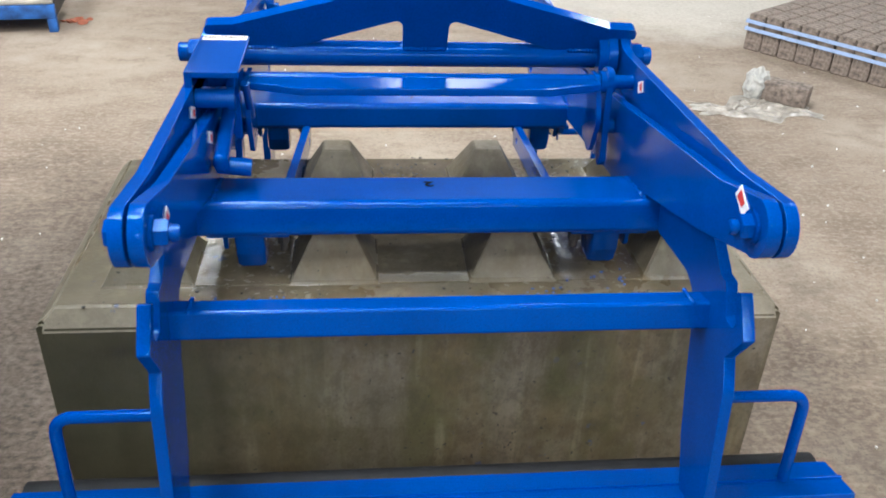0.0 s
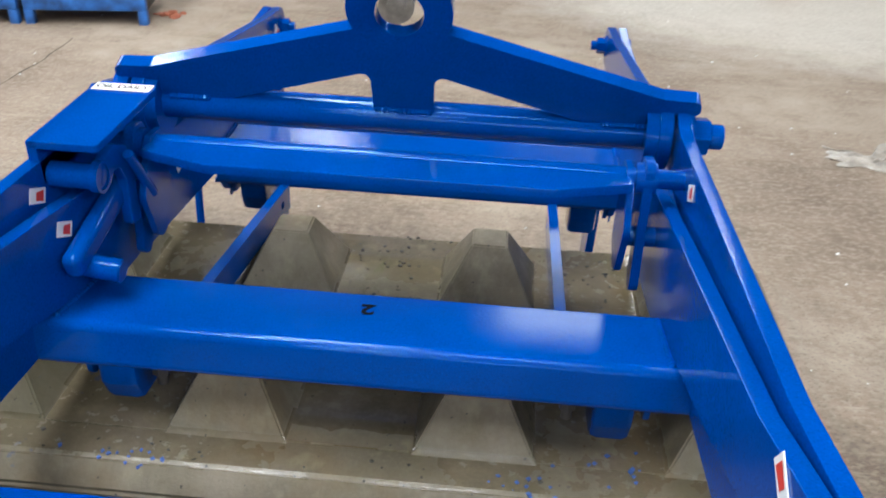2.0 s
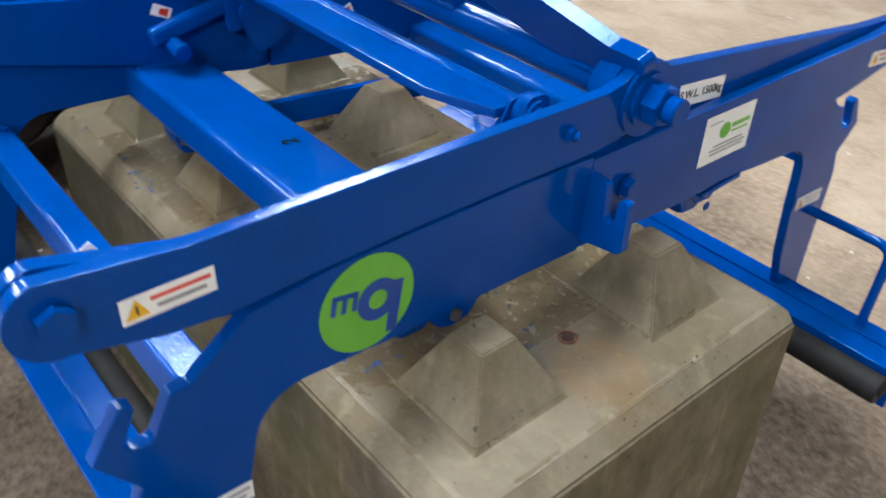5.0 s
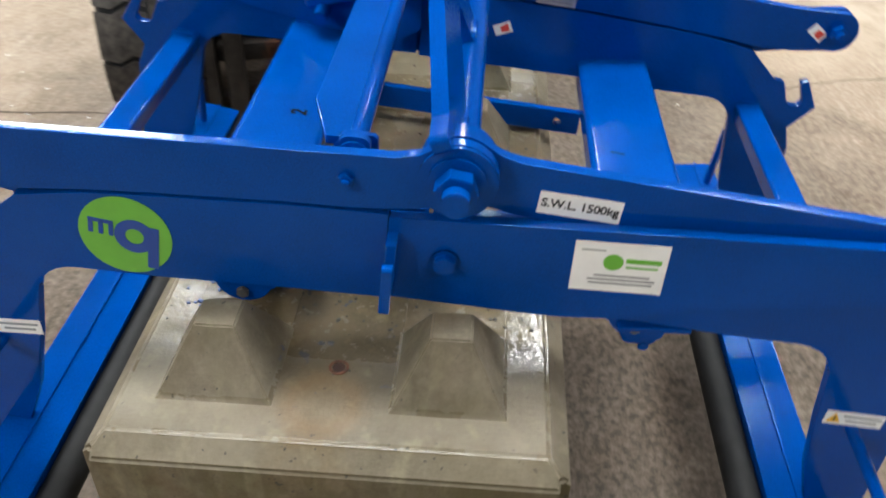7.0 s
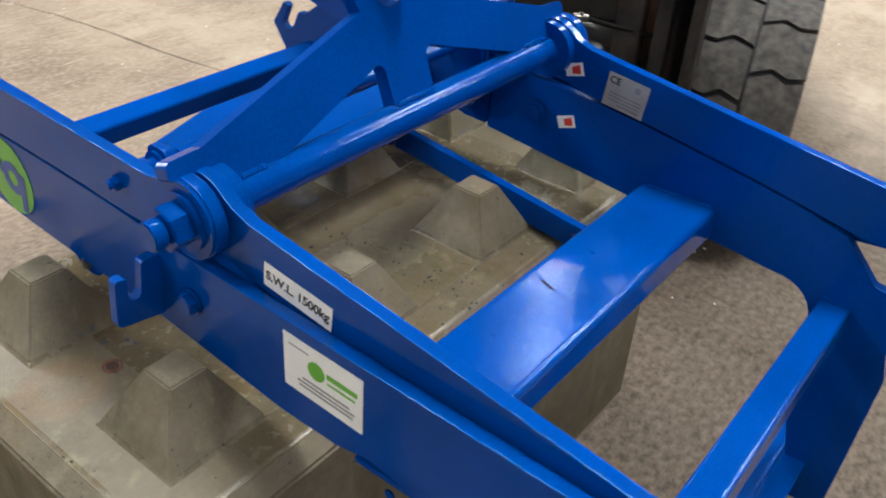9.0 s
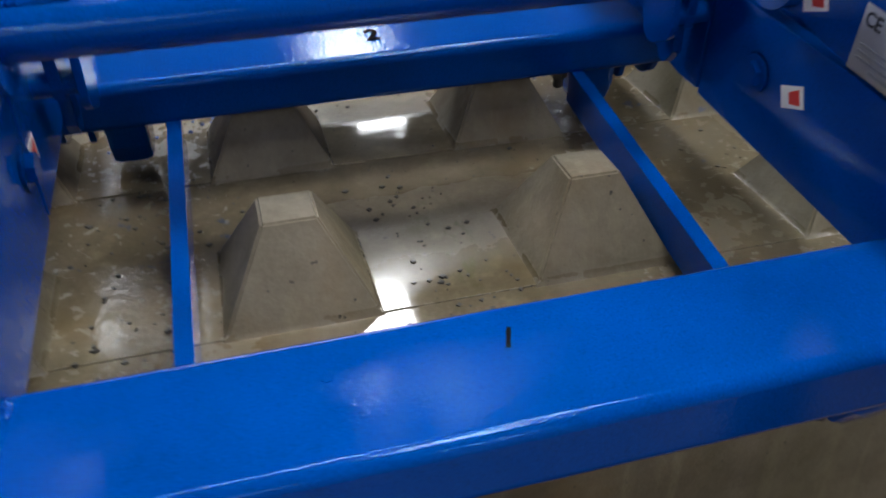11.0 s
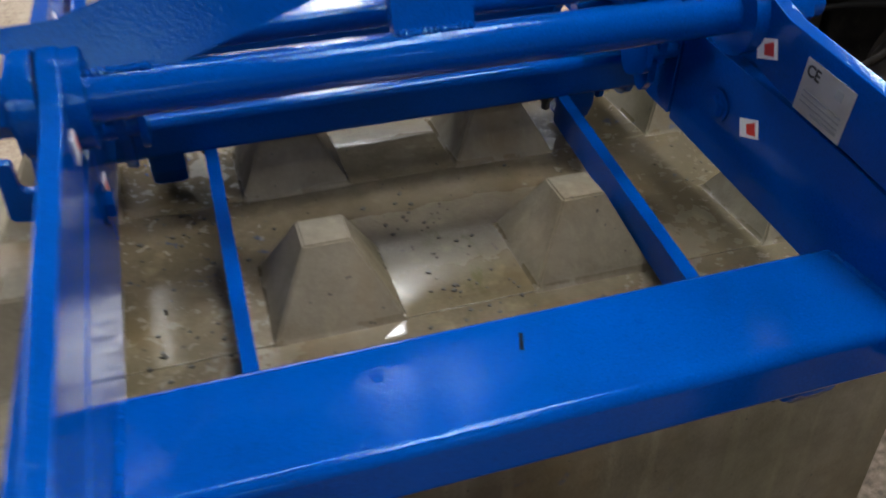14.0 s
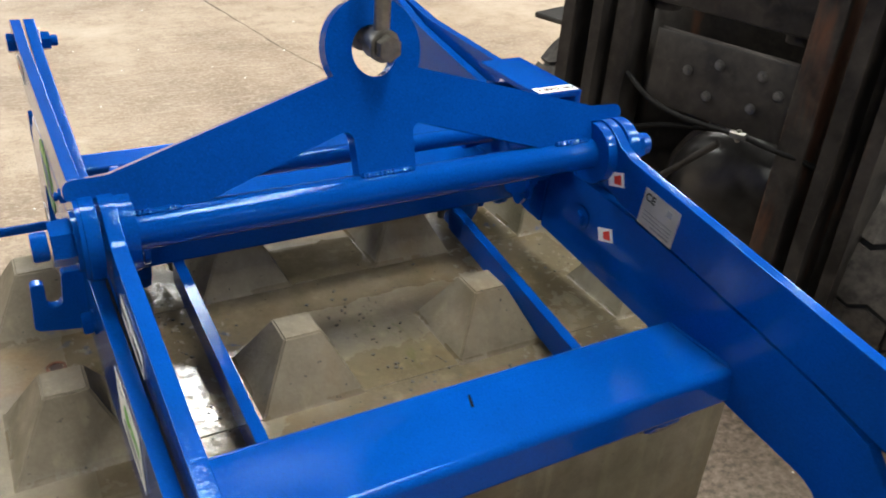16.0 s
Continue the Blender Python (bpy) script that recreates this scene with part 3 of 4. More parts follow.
def build_block():
    th = thing("concrete_block", pose(0, 0, 0), "damp algae-stained interlocking concrete block with pyramid studs", "concrete block")
    rnd = random.Random(4)
    bm = bmesh.new()
    bmesh.ops.create_cube(bm, size=1)
    bm.transform(Matrix.Translation((-.004, .003, BH / 2)) @ Matrix.Diagonal((2 * BL, 2 * BW + .006, BH, 1)))
    top = [e for e in bm.edges if all(v.co.z > BH - .01 for v in e.verts)]
    bmesh.ops.bevel(bm, geom=top, offset=0.028, segments=1, affect='EDGES')
    upright = [e for e in bm.edges if abs(e.verts[0].co.z - e.verts[1].co.z) > .3]
    bmesh.ops.bevel(bm, geom=upright, offset=0.014, segments=2, affect='EDGES')
    bmesh.ops.bevel(bm, geom=[e for e in bm.edges if all(v.co.z > BH - .05 for v in e.verts)], offset=0.004, segments=2, affect='EDGES')
    part("body", bm, concrete, th)
    for cx in (-.45, -.15, .15, .45):
        for cy in (-.15, .15):
            s = bmesh.new()
            b, tp, h = 0.072, 0.026, 0.088
            lo = [s.verts.new((cx + sx * (b + .004), cy + sy * (b + .004), BH - .001)) for sx, sy in ((-1, -1), (1, -1), (1, 1), (-1, 1))]
            md = [s.verts.new((cx + sx * (b - .0005), cy + sy * (b - .0005), BH + .0045)) for sx, sy in ((-1, -1), (1, -1), (1, 1), (-1, 1))]
            hi = [s.verts.new((cx + sx * tp, cy + sy * tp, BH + h)) for sx, sy in ((-1, -1), (1, -1), (1, 1), (-1, 1))]
            s.faces.new(lo[::-1])
            s.faces.new(hi)
            for i in range(4):
                j = (i + 1) % 4
                s.faces.new((lo[i], lo[j], md[j], md[i]))
                s.faces.new((md[i], md[j], hi[j], hi[i]))
            bmesh.ops.bevel(s, geom=[e for e in s.edges if max(v.co.z for v in e.verts) > BH + .02], offset=0.0022, segments=2, affect='EDGES')
            part("stud", s, concrete, th)
    for cy in (-.15, .15):
        for x0, x1 in ((-.378, -.222), (-.078, .078), (.222, .378)):
            part("raised_pad", box(x0 - .006, x1 + .006, cy - .072, cy + .072, BH - .01, BH + .0016, .0015, 2), concrete, th)
    # rusty lifting socket
    part("lifting_socket", ring((0, 0), .0135, .010, -.004, .0015), rust, th, "rusty steel lifting socket").matrix_local = pose(.45, 0, BH, 0, -90, 0)
    part("socket_plug", cyl((.45, 0, BH - .01), (.45, 0, BH + .0006), .0102), dark_rust, th)
    return th


build_block()

# ---------------------------------------------------------------- block grab
# local axes: origin on the main shaft, x along the shaft, z up, tilted a little about the shaft
PIVOT = (0.012, 0.148, 0.875)
TILT = -4.5
grab = thing("block_grab", pose(*PIVOT, TILT, 0, 0), "glossy blue steel scissor block grab standing open over a concrete block", "lifting grab")
XI0, XI1, XO0, XO1 = .351, .369, .373, .390     # inner and outer plate layers
LOW = (-.003, -.121)                            # lower pivot (y, z)
TIPS = {-1: (.712, -.036), 1: (.692, -.043)}    # tip bolt of each half

# arm links: hub, tapered run, rounded tip
UNDER = [(.03, -.044), (.075, -.052), (.128, -.057), (.206, -.060), (.28, -.065), (.367, -.071), (.46, -.079), (.56, -.091)]


def arm_outline(tip):
    return arc(0, 0, .050, 235, 62, 14) + [(.048, .029), (.075, .022), (.34, .008), (.60, -.006)] + arc(*tip, .039, 72, -100, 14) + [(.625, -.089)] + UNDER[::-1]


def lever_outline(tip, end):
    """The tapered plate from the lower pivot to the tip."""
    pts = rounded([(-end, -.192, .003), (-end, -.064, .003), (.06, -.055), (.30, -.038), (.60, -.019)]) + arc(*tip, .039, 82, -95, 12)
    return pts + rounded([(.57, -.108), (.45, -.130), (.33, -.151, .1), (.24, -.182, .1), (.15, -.192)])


def leg_outline(end):
    """The leg, in the arm's layer just under the arm, with a notched tab on its outer edge."""
    return rounded([(-end, -.194, .003), (-end, -.060, .003)] + [(u, v - .004) for u, v in UNDER[2:7]] + [(.548, -.099, .004),
                    (.610, -.154, .006), (.630, -.156, .006), (.650, -.203, .010), (.682, -.205, .012), (.662, -.154, .004), (.676, -.148, .004), (.708, -.203, .004), (.667, -.254, .004),
                    (.684, -.300, .05), (.700, -.610, .004), (.640, -.614, .004), (.582, -.452), (.560, -.345), (.538, -.208, .060), (.375, -.206), (.20, -.198)])


def mirrored(pts):
    return [(-u, v) for u, v in pts][::-1]


for side in (-1, 1):
    for half in (-1, 1):          # -1: the half by the latch, +1: the other half
        s, h = side, half
        TIP = TIPS[h]
        out_a, out_v = arm_outline(TIP), lever_outline(TIP, .078 if h > 0 else (-.105 if s < 0 else -.030))
        out_l = leg_outline((.100 if s < 0 else .025) if h > 0 else -.0785)
        a0, a1 = (XI0, XI1) if h > 0 else (XO0, XO1)
        v0, v1 = (XO0, XO1) if h > 0 else (XI0, XI1)
        arm = part("arm", prism(out_a if h > 0 else mirrored(out_a), *sorted((s * a0, s * a1))), blue, grab)
        part("lever_plate", prism(out_v if h > 0 else mirrored(out_v), *sorted((s * v0, s * v1))), blue, grab)
        part("leg_plate", prism(out_l if h > 0 else mirrored(out_l), *sorted((s * a0, s * a1))), blue, grab)
        y, z = h * TIP[0], TIP[1]
        part("bolt", join(cyl((s * (XI0 - .004), y, z), (s * XI0, y, z), .022), hexa((s * (XI0 - .020), y, z), (s * (XI0 - .004), y, z), .017),
                          cyl((s * (XI0 - .032), y, z), (s * (XI0 - .020), y, z), .010)), blue, arm)
        part("bolt", hexa((s * XO1, y, z), (s * (XO1 + .011), y, z), .0175), blue, arm)

# main shaft with washers and nuts
part("shaft", cyl((-.345, 0, 0), (.345, 0, 0), .0235, 40), blue, grab)
for s in (-1, 1):
    part("washer", join(ring((0, 0), .048, .02, *sorted((s * XO1, s * (XO1 + .005)))), ring((0, 0), .036, .01, *sorted((s * (XO1 + .005), s * (XO1 + .010))))), blue, grab)
    part("nut", turned(hexa((s * (XO1 + .010), 0, 0), (s * (XO1 + .034), 0, 0), .0270), pose(0, 0, 0, 22, 0, 0)), blue, grab)
    part("shaft_end", cyl((s * (XO1 + .036), 0, 0), (s * (XO1 + .054), 0, 0), .0175), blue, grab)
    part("shaft_collar", ring((0, 0), .047, .0235, *sorted((s * .334, s * .3555))), blue, grab)
    part("pivot_bolt", join(cyl((s * XO1, *LOW), (s * (XO1 + .003), *LOW), .0185), hexa((s * (XO1 + .003), *LOW), (s * (XO1 + .015), *LOW), .0150)), blue, grab)
    part("pivot_bolt", join(cyl((s * (XI0 - .003), *LOW), (s * XI0, *LOW), .022), hexa((s * (XI0 - .011), *LOW), (s * (XI0 - .003), *LOW), .015)), blue, grab)

# box beams, crossbars, clamp rails, handles and support feet
BEAM_Z, BEAM_TILT = -.1855, {-1: 4.0, 1: 6.5}


def on_beam(h, y):
    """Height of a box beam's upper face at y."""
    return BEAM_Z + .0295 / math.cos(radians(BEAM_TILT[h])) + h * math.tan(radians(BEAM_TILT[h])) * (y - h * .289)


FOOT = rounded([(-.042, .024), (.042, .024), (.038, -.020, .01), (.022, -.052, .014), (-.022, -.052, .014), (-.038, -.020, .01)])
for h in (-1, 1):
    xw, xl = XI0, (XI0 if h > 0 else XO0)
    yb = h * .289
    part("box_beam", turned(rhs(-xl, xl, -.069, .069, -.0295, .0295, .012), pose(0, yb, BEAM_Z, h * BEAM_TILT[h], 0, 0)), blue, grab)
    yc, zc = h * .576, -.231
    part("crossbar", turned(rhs(-xl, xl, -.024, .024, -.021, .021, .006), pose(0, yc, zc, h * 9, 0, 0)), blue, grab)
    for s in (-1, 1):
        xe = s * (xw - .002)
        part("weld_bead", weld((xe, yb - .058, on_beam(h, yb - .058)), (xe, yb + .058, on_beam(h, yb + .058)), .0035, .006, 3 + s + h), blue, grab)
        part("weld_bead", weld((xe, yc - .022, zc + .023), (xe, yc + .022, zc + .023), .003, .006, 8 + s + h), blue, grab)
    ang = pose(0, h * .545, -.559, h * 8, 0, 0)
    y0, y1 = sorted((h * .012, h * .105))
    w0, w1 = sorted((h * .012, h * .022))
    rail = part("clamp_rail", turned(box(-.645, .645, y0, y1, .008, .018, .002), ang), blue, grab)
    part("rail_web", turned(box(-.645, .645, w0, w1, -.07, .009, .002), ang), blue, rail)
    part("rail_ridge", turned(box(-.645, .645, *sorted((h * .058, h * .064)), .017, .022, .001), ang), blue, rail)
    part("rubber_pad", turned(join(cyl((-.638, -h * .014, -.012), (.638, -h * .014, -.012), .027), cyl((.638, -h * .014, -.012), (.643, -h * .014, -.012), .012)), ang), rubber, grab, "round black rubber gripping pad")
    for s in (-1, 1):
        part("handle", rod([(s * (xl + .012), h * .617, -.357), (s * .540, h * .617, -.357), (s * .540, h * .612, -.52)], .009, 20, .03), blue, grab)
        xs = s * .298
        flange = part("foot_flange", turned(box(xs - .066, xs + .066, -.050, .050, -.0375, -.0290, .002), pose(0, yb, BEAM_Z, h * BEAM_TILT[h], 0, 0)), blue, grab)
        part("support_foot", turned(prism(FOOT, xs - .025, xs + .025, 'x', .010), pose(0, yb, -.236, 0, 0, 0)), blue, flange)
        part("hanger_plate", prism(rounded([(yb - .030, -.220), (yb + .030, -.220), (yb + .024, -.256, .012), (yb - .024, -.256, .012)]), *sorted((xs + s * .036, xs + s * .044)), 'x', .002), blue, flange)
        for dy in (-.034, .034):
            part("bolt", join(hexa((xs - s * .055, yb + dy, -.236), (xs - s * .055, yb + dy, -.222), .011), cyl((xs - s * .055, yb + dy, -.250), (xs - s * .055, yb + dy, -.235), .0065)), dark_steel, flange)
        if h > 0:
            part("axle", cyl((xs + s * .050, yb, -.262), (s * xw, yb, -.262), .008), blue, flange)
        boss = part("boss_plate", cyl((s * (xl - .012), yb - h * .020, -.205), (s * (xl - .001), yb - h * .020, -.205), .041, 36), blue, grab)
        part("bolt", hexa((s * (xl - .001), yb - h * .020, -.228), (s * (xl + .006), yb - h * .020, -.228), .009), dull_bolt, boss)
# beads of paint and water hanging along the lower edges of the box beams
rnd = random.Random(31)
for h in (-1, 1):
    drops = bmesh.new()
    for k in range(45):
        r = rnd.uniform(.0010, .0024)
        bmesh.ops.create_icosphere(drops, subdivisions=1, radius=r, matrix=Matrix.Translation((rnd.uniform(-.335, .335), h * rnd.uniform(.2340, .2420), BEAM_Z - .0292 - .051 * math.tan(radians(BEAM_TILT[h])))) @ Matrix.Diagonal((1.2, 1, .9, 1)))
    tagged(part("paint_beads", drops, blue, grab), kind="stuff")
# latch bar in front of the shaft: a tube with a sloping flap whose ends taper
LATCH_Y, LATCH_Z = -.132, -.016
bar = part("latch_bar", cyl((-.325, LATCH_Y, LATCH_Z), (.325, LATCH_Y, LATCH_Z), .0135), blue, grab)
flap = [(-.305, .008), (.305, .008), (.305, -.040), (.210, -.070), (-.215, -.070), (-.305, -.040)]
part("flap", turned(prism(flap, -.007, .007, 'z', .003), pose(0, LATCH_Y, LATCH_Z + .002, 3, 0, 0)), blue, bar)
# latch gear on both side plates
for s in (-1, 1):
    pin = part("latch_pin", cyl((s * .286, LATCH_Y, LATCH_Z), (s * (XO0 + .004), LATCH_Y, LATCH_Z), .0125), blue, grab)
    part("collar", ring((LATCH_Y, LATCH_Z), .020, .012, *sorted((s * .312, s * .338))), blue, pin)
    part("bolt", join(hexa((s * XO1, LATCH_Y, LATCH_Z), (s * (XO1 + .009), LATCH_Y, LATCH_Z), .011), cyl((s * (XO1 + .009), LATCH_Y, LATCH_Z), (s * (XO1 + .015), LATCH_Y, LATCH_Z), .006)), blue, pin)
    hang = rounded([(-.152, .010, .014), (-.112, .010, .014), (-.104, -.070, .02), (-.108, -.115), (-.120, -.100, .004), (-.124, -.105, .004), (-.122, -.150, .008), (-.138, -.172, .012),
                    (-.158, -.165, .014), (-.150, -.07)])
    part("latch_plate", prism(hang, *sorted((s * .322, s * .334))), blue, grab)
    part("latch_pin", cyl((s * .303, -.120, -.102), (s * (XI0 + .004), -.120, -.102), .0135), blue, grab)
    web = rounded([(-.150, .0, .01), (-.105, .0, .01), (-.095, -.12, .02), (-.150, -.150, .02), (-.185, -.07, .02)])
    part("latch_web", prism(web, *sorted((s * .300, s * .309))), blue, grab)

# release gear by the folded cover, on the truck side
cover = part("cover", join(prism(rounded([(-.381, -.288), (-.302, -.288, .006), (-.302, -.106, .006), (-.381, -.106)]), .040, .050, 'z', .002),
                           box(-.385, -.373, -.288, -.106, -.006, .050, .002)), blue, grab)
cover.matrix_local = Matrix.Translation((0, -.196, .014)) @ Euler((radians(5), 0, 0)).to_matrix().to_4x4() @ Matrix.Translation((0, .2, -.02))
part("cover_label", quad((-.342, -.120, .0505), (1, 0, 0), (0, 1, 0), .074, .022, .0004), white, cover, "white printed label")
part("release_pin", join(cyl((-.315, -.261, -.012), (-.381, -.261, -.012), .0155), ring((-.261, -.012), .019, .015, -.322, -.312)), blue, grab)
lever = part("release_lever", turned(join(box(-.012, .012, -.195, .012, -.016, .016, .010, 4)), pose(-.334, -.140, -.045, 17, 0, 0)), blue, grab)
part("stub", cyl((-.345, -.290, -.112), (-.290, -.290, -.118), .0145), blue, lever)
link = rounded([(-.266, -.022, .008), (-.252, .004, .016), (-.220, .014, .02), (-.188, .002, .016), (-.174, -.035, .02), (-.170, -.105, .008), (-.196, -.105, .008), (-.200, -.040, .012),
                (-.214, -.019, .008), (-.228, -.018, .008), (-.242, -.032, .008)])
part("release_link", prism(link, -.328, -.314, 'x', .003), blue, grab)
part("release_rod", rod([(-.302, -.214, .000), (-.302, -.156, -.074)], .0065), blue, grab)

# J-shaped hook that stands out from the pivot
JH = rounded([(.386, -.085), (.415, -.085, .006), (.419, -.135, .010), (.436, -.135, .010), (.436, -.098, .006), (.452, -.096, .006), (.456, -.168, .010), (.386, -.180)])
part("side_hook", prism(JH, -.078, -.064, 'y', .0015), blue, grab)

# lifting bow, hanging free on the shaft and leaning a little
LEAN = 25.0


def bow_outline():
    left = [(-.396, .046, .006), (-.396, .068, .010), (-.345, .070, .02), (-.062, .150, .010)]
    eye = arc(0, .182, .067, 206, -26, 24)
    right = [(.062, .150, .010), (.345, .070, .02), (.396, .068, .010), (.396, .046, .006)]
    low = [(.342, .046, .006), (.335, .008), (.285, .008), (.215, .030, .03), (.043, .085, .012), (.041, .008), (-.041, .008), (-.043, .085, .012), (-.215, .030, .03), (-.285, .008), (-.335, .008), (-.342, .046, .006)]
    return rounded(left), eye, rounded(right + low)


def plate_with_hole(outline, centre, radii, y0, y1):
    """A plate across y with an oval hole, filled between the two outlines."""
    bm = bmesh.new()
    hole = [(centre[0] + radii[0] * math.cos(2 * math.pi * k / 28), centre[1] + radii[1] * math.sin(2 * math.pi * k / 28)) for k in range(28)]
    edges = []
    for pts in (outline, hole):
        vs = [bm.verts.new((u, y0, v)) for u, v in pts]
        edges += [bm.edges.new((vs[i], vs[(i + 1) % len(vs)])) for i in range(len(vs))]
    bmesh.ops.triangle_fill(bm, use_beauty=True, use_dissolve=False, edges=edges)
    r = bmesh.ops.extrude_face_region(bm, geom=bm.faces[:])
    bmesh.ops.translate(bm, verts=[g for g in r["geom"] if isinstance(g, bmesh.types.BMVert)], vec=(0, y1 - y0, 0))
    return bm


# tie strips just under the box beams: x, yaw
for xs, yaw in ((.240, 0.0), (-.2425, -3.0)):
    strip = plate_with_hole([(-.2300, -.258), (.2260, -.258), (.2260, -.214), (-.2300, -.214)], (.184, -.236), (.0075, .0075), -.008, .008)
    part("tie_strip", turned(strip, pose(xs, 0, 0, 0, 0, 90 + yaw)), blue, grab)

left, eye, right = bow_outline()
bow = part("lifting_bow", plate_with_hole(left[:-7] + eye + right[7:], (0, .179), (.031, .033), -.011, .011), blue, grab)
bow.matrix_local = pose(.006, 0, 0, LEAN, 0, 0)
for x0, x1 in ((-.330, -.27), (-.04, .04), (.27, .330)):
    for y in (-.012, .012):
        part("weld_bead", weld((x0, y, .021), (x1, y, .021), .0042, .006, int(x0 * 100) + 60), blue, bow)


# ---------------------------------------------------------------- stickers on the grab
def lift_sticker(x, y, z, facing, turn=0, w=.036, h=.025):
    """A white sticker with a red load mark on a plate face at x; facing: the sign of x towards which it looks."""
    a = radians(turn)
    u = Vector((0, facing * math.cos(a), math.sin(a)))
    v = Vector((0, -facing * math.sin(a), math.cos(a)))
    st = part("sticker", quad((x, y, z), u, v, w, h, .0006), white, grab, "white sticker with a red load mark")
    o = Vector((x + facing * .0018, y, z))
    bm = bmesh.new()
    vs = [bm.verts.new(o + u * (a0 * w + .12 * w) + v * (b0 * h)) for a0, b0 in ((-.24, -.30), (.24, -.36), (.24, .36), (-.24, .22))]
    bm.faces.new(vs)
    part("load_mark", bm, red, st)


lift_sticker(XO0, -.184, -.011, -1, 20, .026, .020)
lift_sticker(XI0, -.676, -.020, -1, 145, .040, .020)
lift_sticker(-XO0, -.301, -.023, 1, -19, .033, .018)
lift_sticker(-XI0, -.296, -.065, 1, -22, .033, .018)
lift_sticker(-XI0, -.645, -.055, 1, 35, .038, .020)
lift_sticker(-XI0, .054, -.020, 1, 22, .034, .022)
lift_sticker(-XI0, .060, -.116, 1, 24, .034, .022)
lift_sticker(-XO0, -.092, .001, 1, 40, .026, .018)
lift_sticker(-XI0, .655, -.048, 1, -35, .034, .022)
lift_sticker(XI0, .050, -.016, -1)
lift_sticker(XI0, -.040, -.130, -1)


def bars(origin, u, v, rows, material, parent, lift=.0016, name="print"):
    """Lines of print: (offset along u, offset along v, width, height)."""
    u, v = Vector(u), Vector(v)
    part(name, join(*[quad(Vector(origin) + u * a + v * b, u, v, w, h, lift, .0003) for a, b, w, h in rows]), material, parent)


def text_mesh(body, size):
    c = bpy.data.curves.new("text", 'FONT')
    c.body, c.size, c.align_x, c.align_y = body, size, 'CENTER', 'CENTER'
    c.extrude, c.offset = .0002, size * .024
    ob = new("text", c)
    bpy.context.view_layer.update()
    me = bpy.data.meshes.new_from_object(ob.evaluated_get(bpy.context.evaluated_depsgraph_get()))
    bpy.data.objects.remove(ob)
    return me


def facing_matrix(o, u, v, lift):
    u, v = Vector(u).normalized(), Vector(v).normalized()
    n = u.cross(v)
    m = Matrix((u, v, n)).transposed().to_4x4()
    m.translation = Vector(o) + n * lift
    return m


def text_on(body, size, o, u, v, material, parent, lift=.0016, name="lettering"):
    ob = part(name, text_mesh(body, size), material, parent)
    ob.matrix_local = facing_matrix(o, u, v, lift)
    return ob


text_on("OIL DAILY", .0150, (-.342, -.120, .0505), (1, 0, 0), (0, 1, 0), black, cover, .0016)
for x in (.137, -.113):
    part("weld_spot", cyl((x, .268, on_beam(1, .268) - .001), (x, .268, on_beam(1, .268) + .0008), .005, 16, bev=.0004), blue, grab)
# load limit plate
T = math.radians(-2)
u, v = (0, math.cos(T), math.sin(T)), (0, -math.sin(T), math.cos(T))
swl = part("load_label", quad((XI1, .1525, -.029), u, v, .103, .032, .0006), white, grab, "white load limit label with black letters")
text_on("S.W.L. 1500kg", .0165, (XI1, .1525, -.029), u, v, black, swl)
# maker's label
T = math.radians(3.2)
u, v = (0, math.cos(T), math.sin(T)), (0, -math.sin(T), math.cos(T))
mk = part("maker_label", quad((XO1, .214, -.098), u, v, .117, .077, .0006), white, grab, "white paper label with a green mark and small print")
part("green_mark", turned(cyl((0, 0, 0), (0, 0, .0004), .0125, 32, bev=0), facing_matrix((XO1, .205, -.090), u, v, .0016)), green, mk)
bars((XO1, .214, -.098), u, v, [(.029, .012, .044, .007), (.028, .002, .040, .003)], green, mk)
bars((XO1, .214, -.098), u, v, [(-.035, .026, .030, .002), (.005, -.013, .070, .003), (.005, -.019, .085, .003), (.005, -.025, .080, .003)], grey_print, mk)
# round green emblem on the leg
eo = (XO1, -.412, -.142)
T = math.radians(-6)
u, v = Vector((0, math.cos(T), math.sin(T))), Vector((0, -math.sin(T), math.cos(T)))
emblem = part("emblem", turned(cyl((0, 0, 0), (0, 0, .0006), .060, 48, bev=0), facing_matrix(eo, u, v, .0006)), green, grab, "round green emblem")
part("ring_mark", turned(join(ring((0, 0), .026, .012, 0, .0004)), facing_matrix(eo, u, v, .0016) @ Matrix.Translation((.012, .002, 0)) @ pose(0, 0, 0, 0, -90, 0)), navy, emblem)
bars(eo, u, v, [(.036, -.012, .014, .066), (-.044, .006, .006, .020), (-.031, .006, .006, .020), (-.018, .006, .006, .020), (-.031, .017, .032, .006)], navy, emblem)


def warning(x, y, z, facing, turn, w=.085, h=.026, coloured=None):
    a = radians(turn)
    u = Vector((0, facing * math.cos(a), math.sin(a)))
    v = Vector((0, -facing * math.sin(a), math.cos(a)))
    st = part("warning_label", quad((x, y, z), u, v, w, h, .0006), white, grab, "white warning label with a yellow triangle")
    bm = bmesh.new()
    o = Vector((x + facing * .0018, y, z)) - u * (w * .34)
    bm.faces.new([bm.verts.new(o + u * p + v * q) for p, q in ((-.011, -.009), (.011, -.009), (0, .010))])
    part("triangle", bm, yellow, st)
    bars((x, y, z), u, v, [(-.34 * w, -.001, .002, .009), ], black, st, .0024, "triangle_mark")
    bars((x, y, z), u, v, [(.13 * w, .005, .055 * w / .085, .004)], coloured or grey_print, st)
    bars((x, y, z), u, v, [(.13 * w, -.004, .045 * w / .085, .004)], grey_print, st)


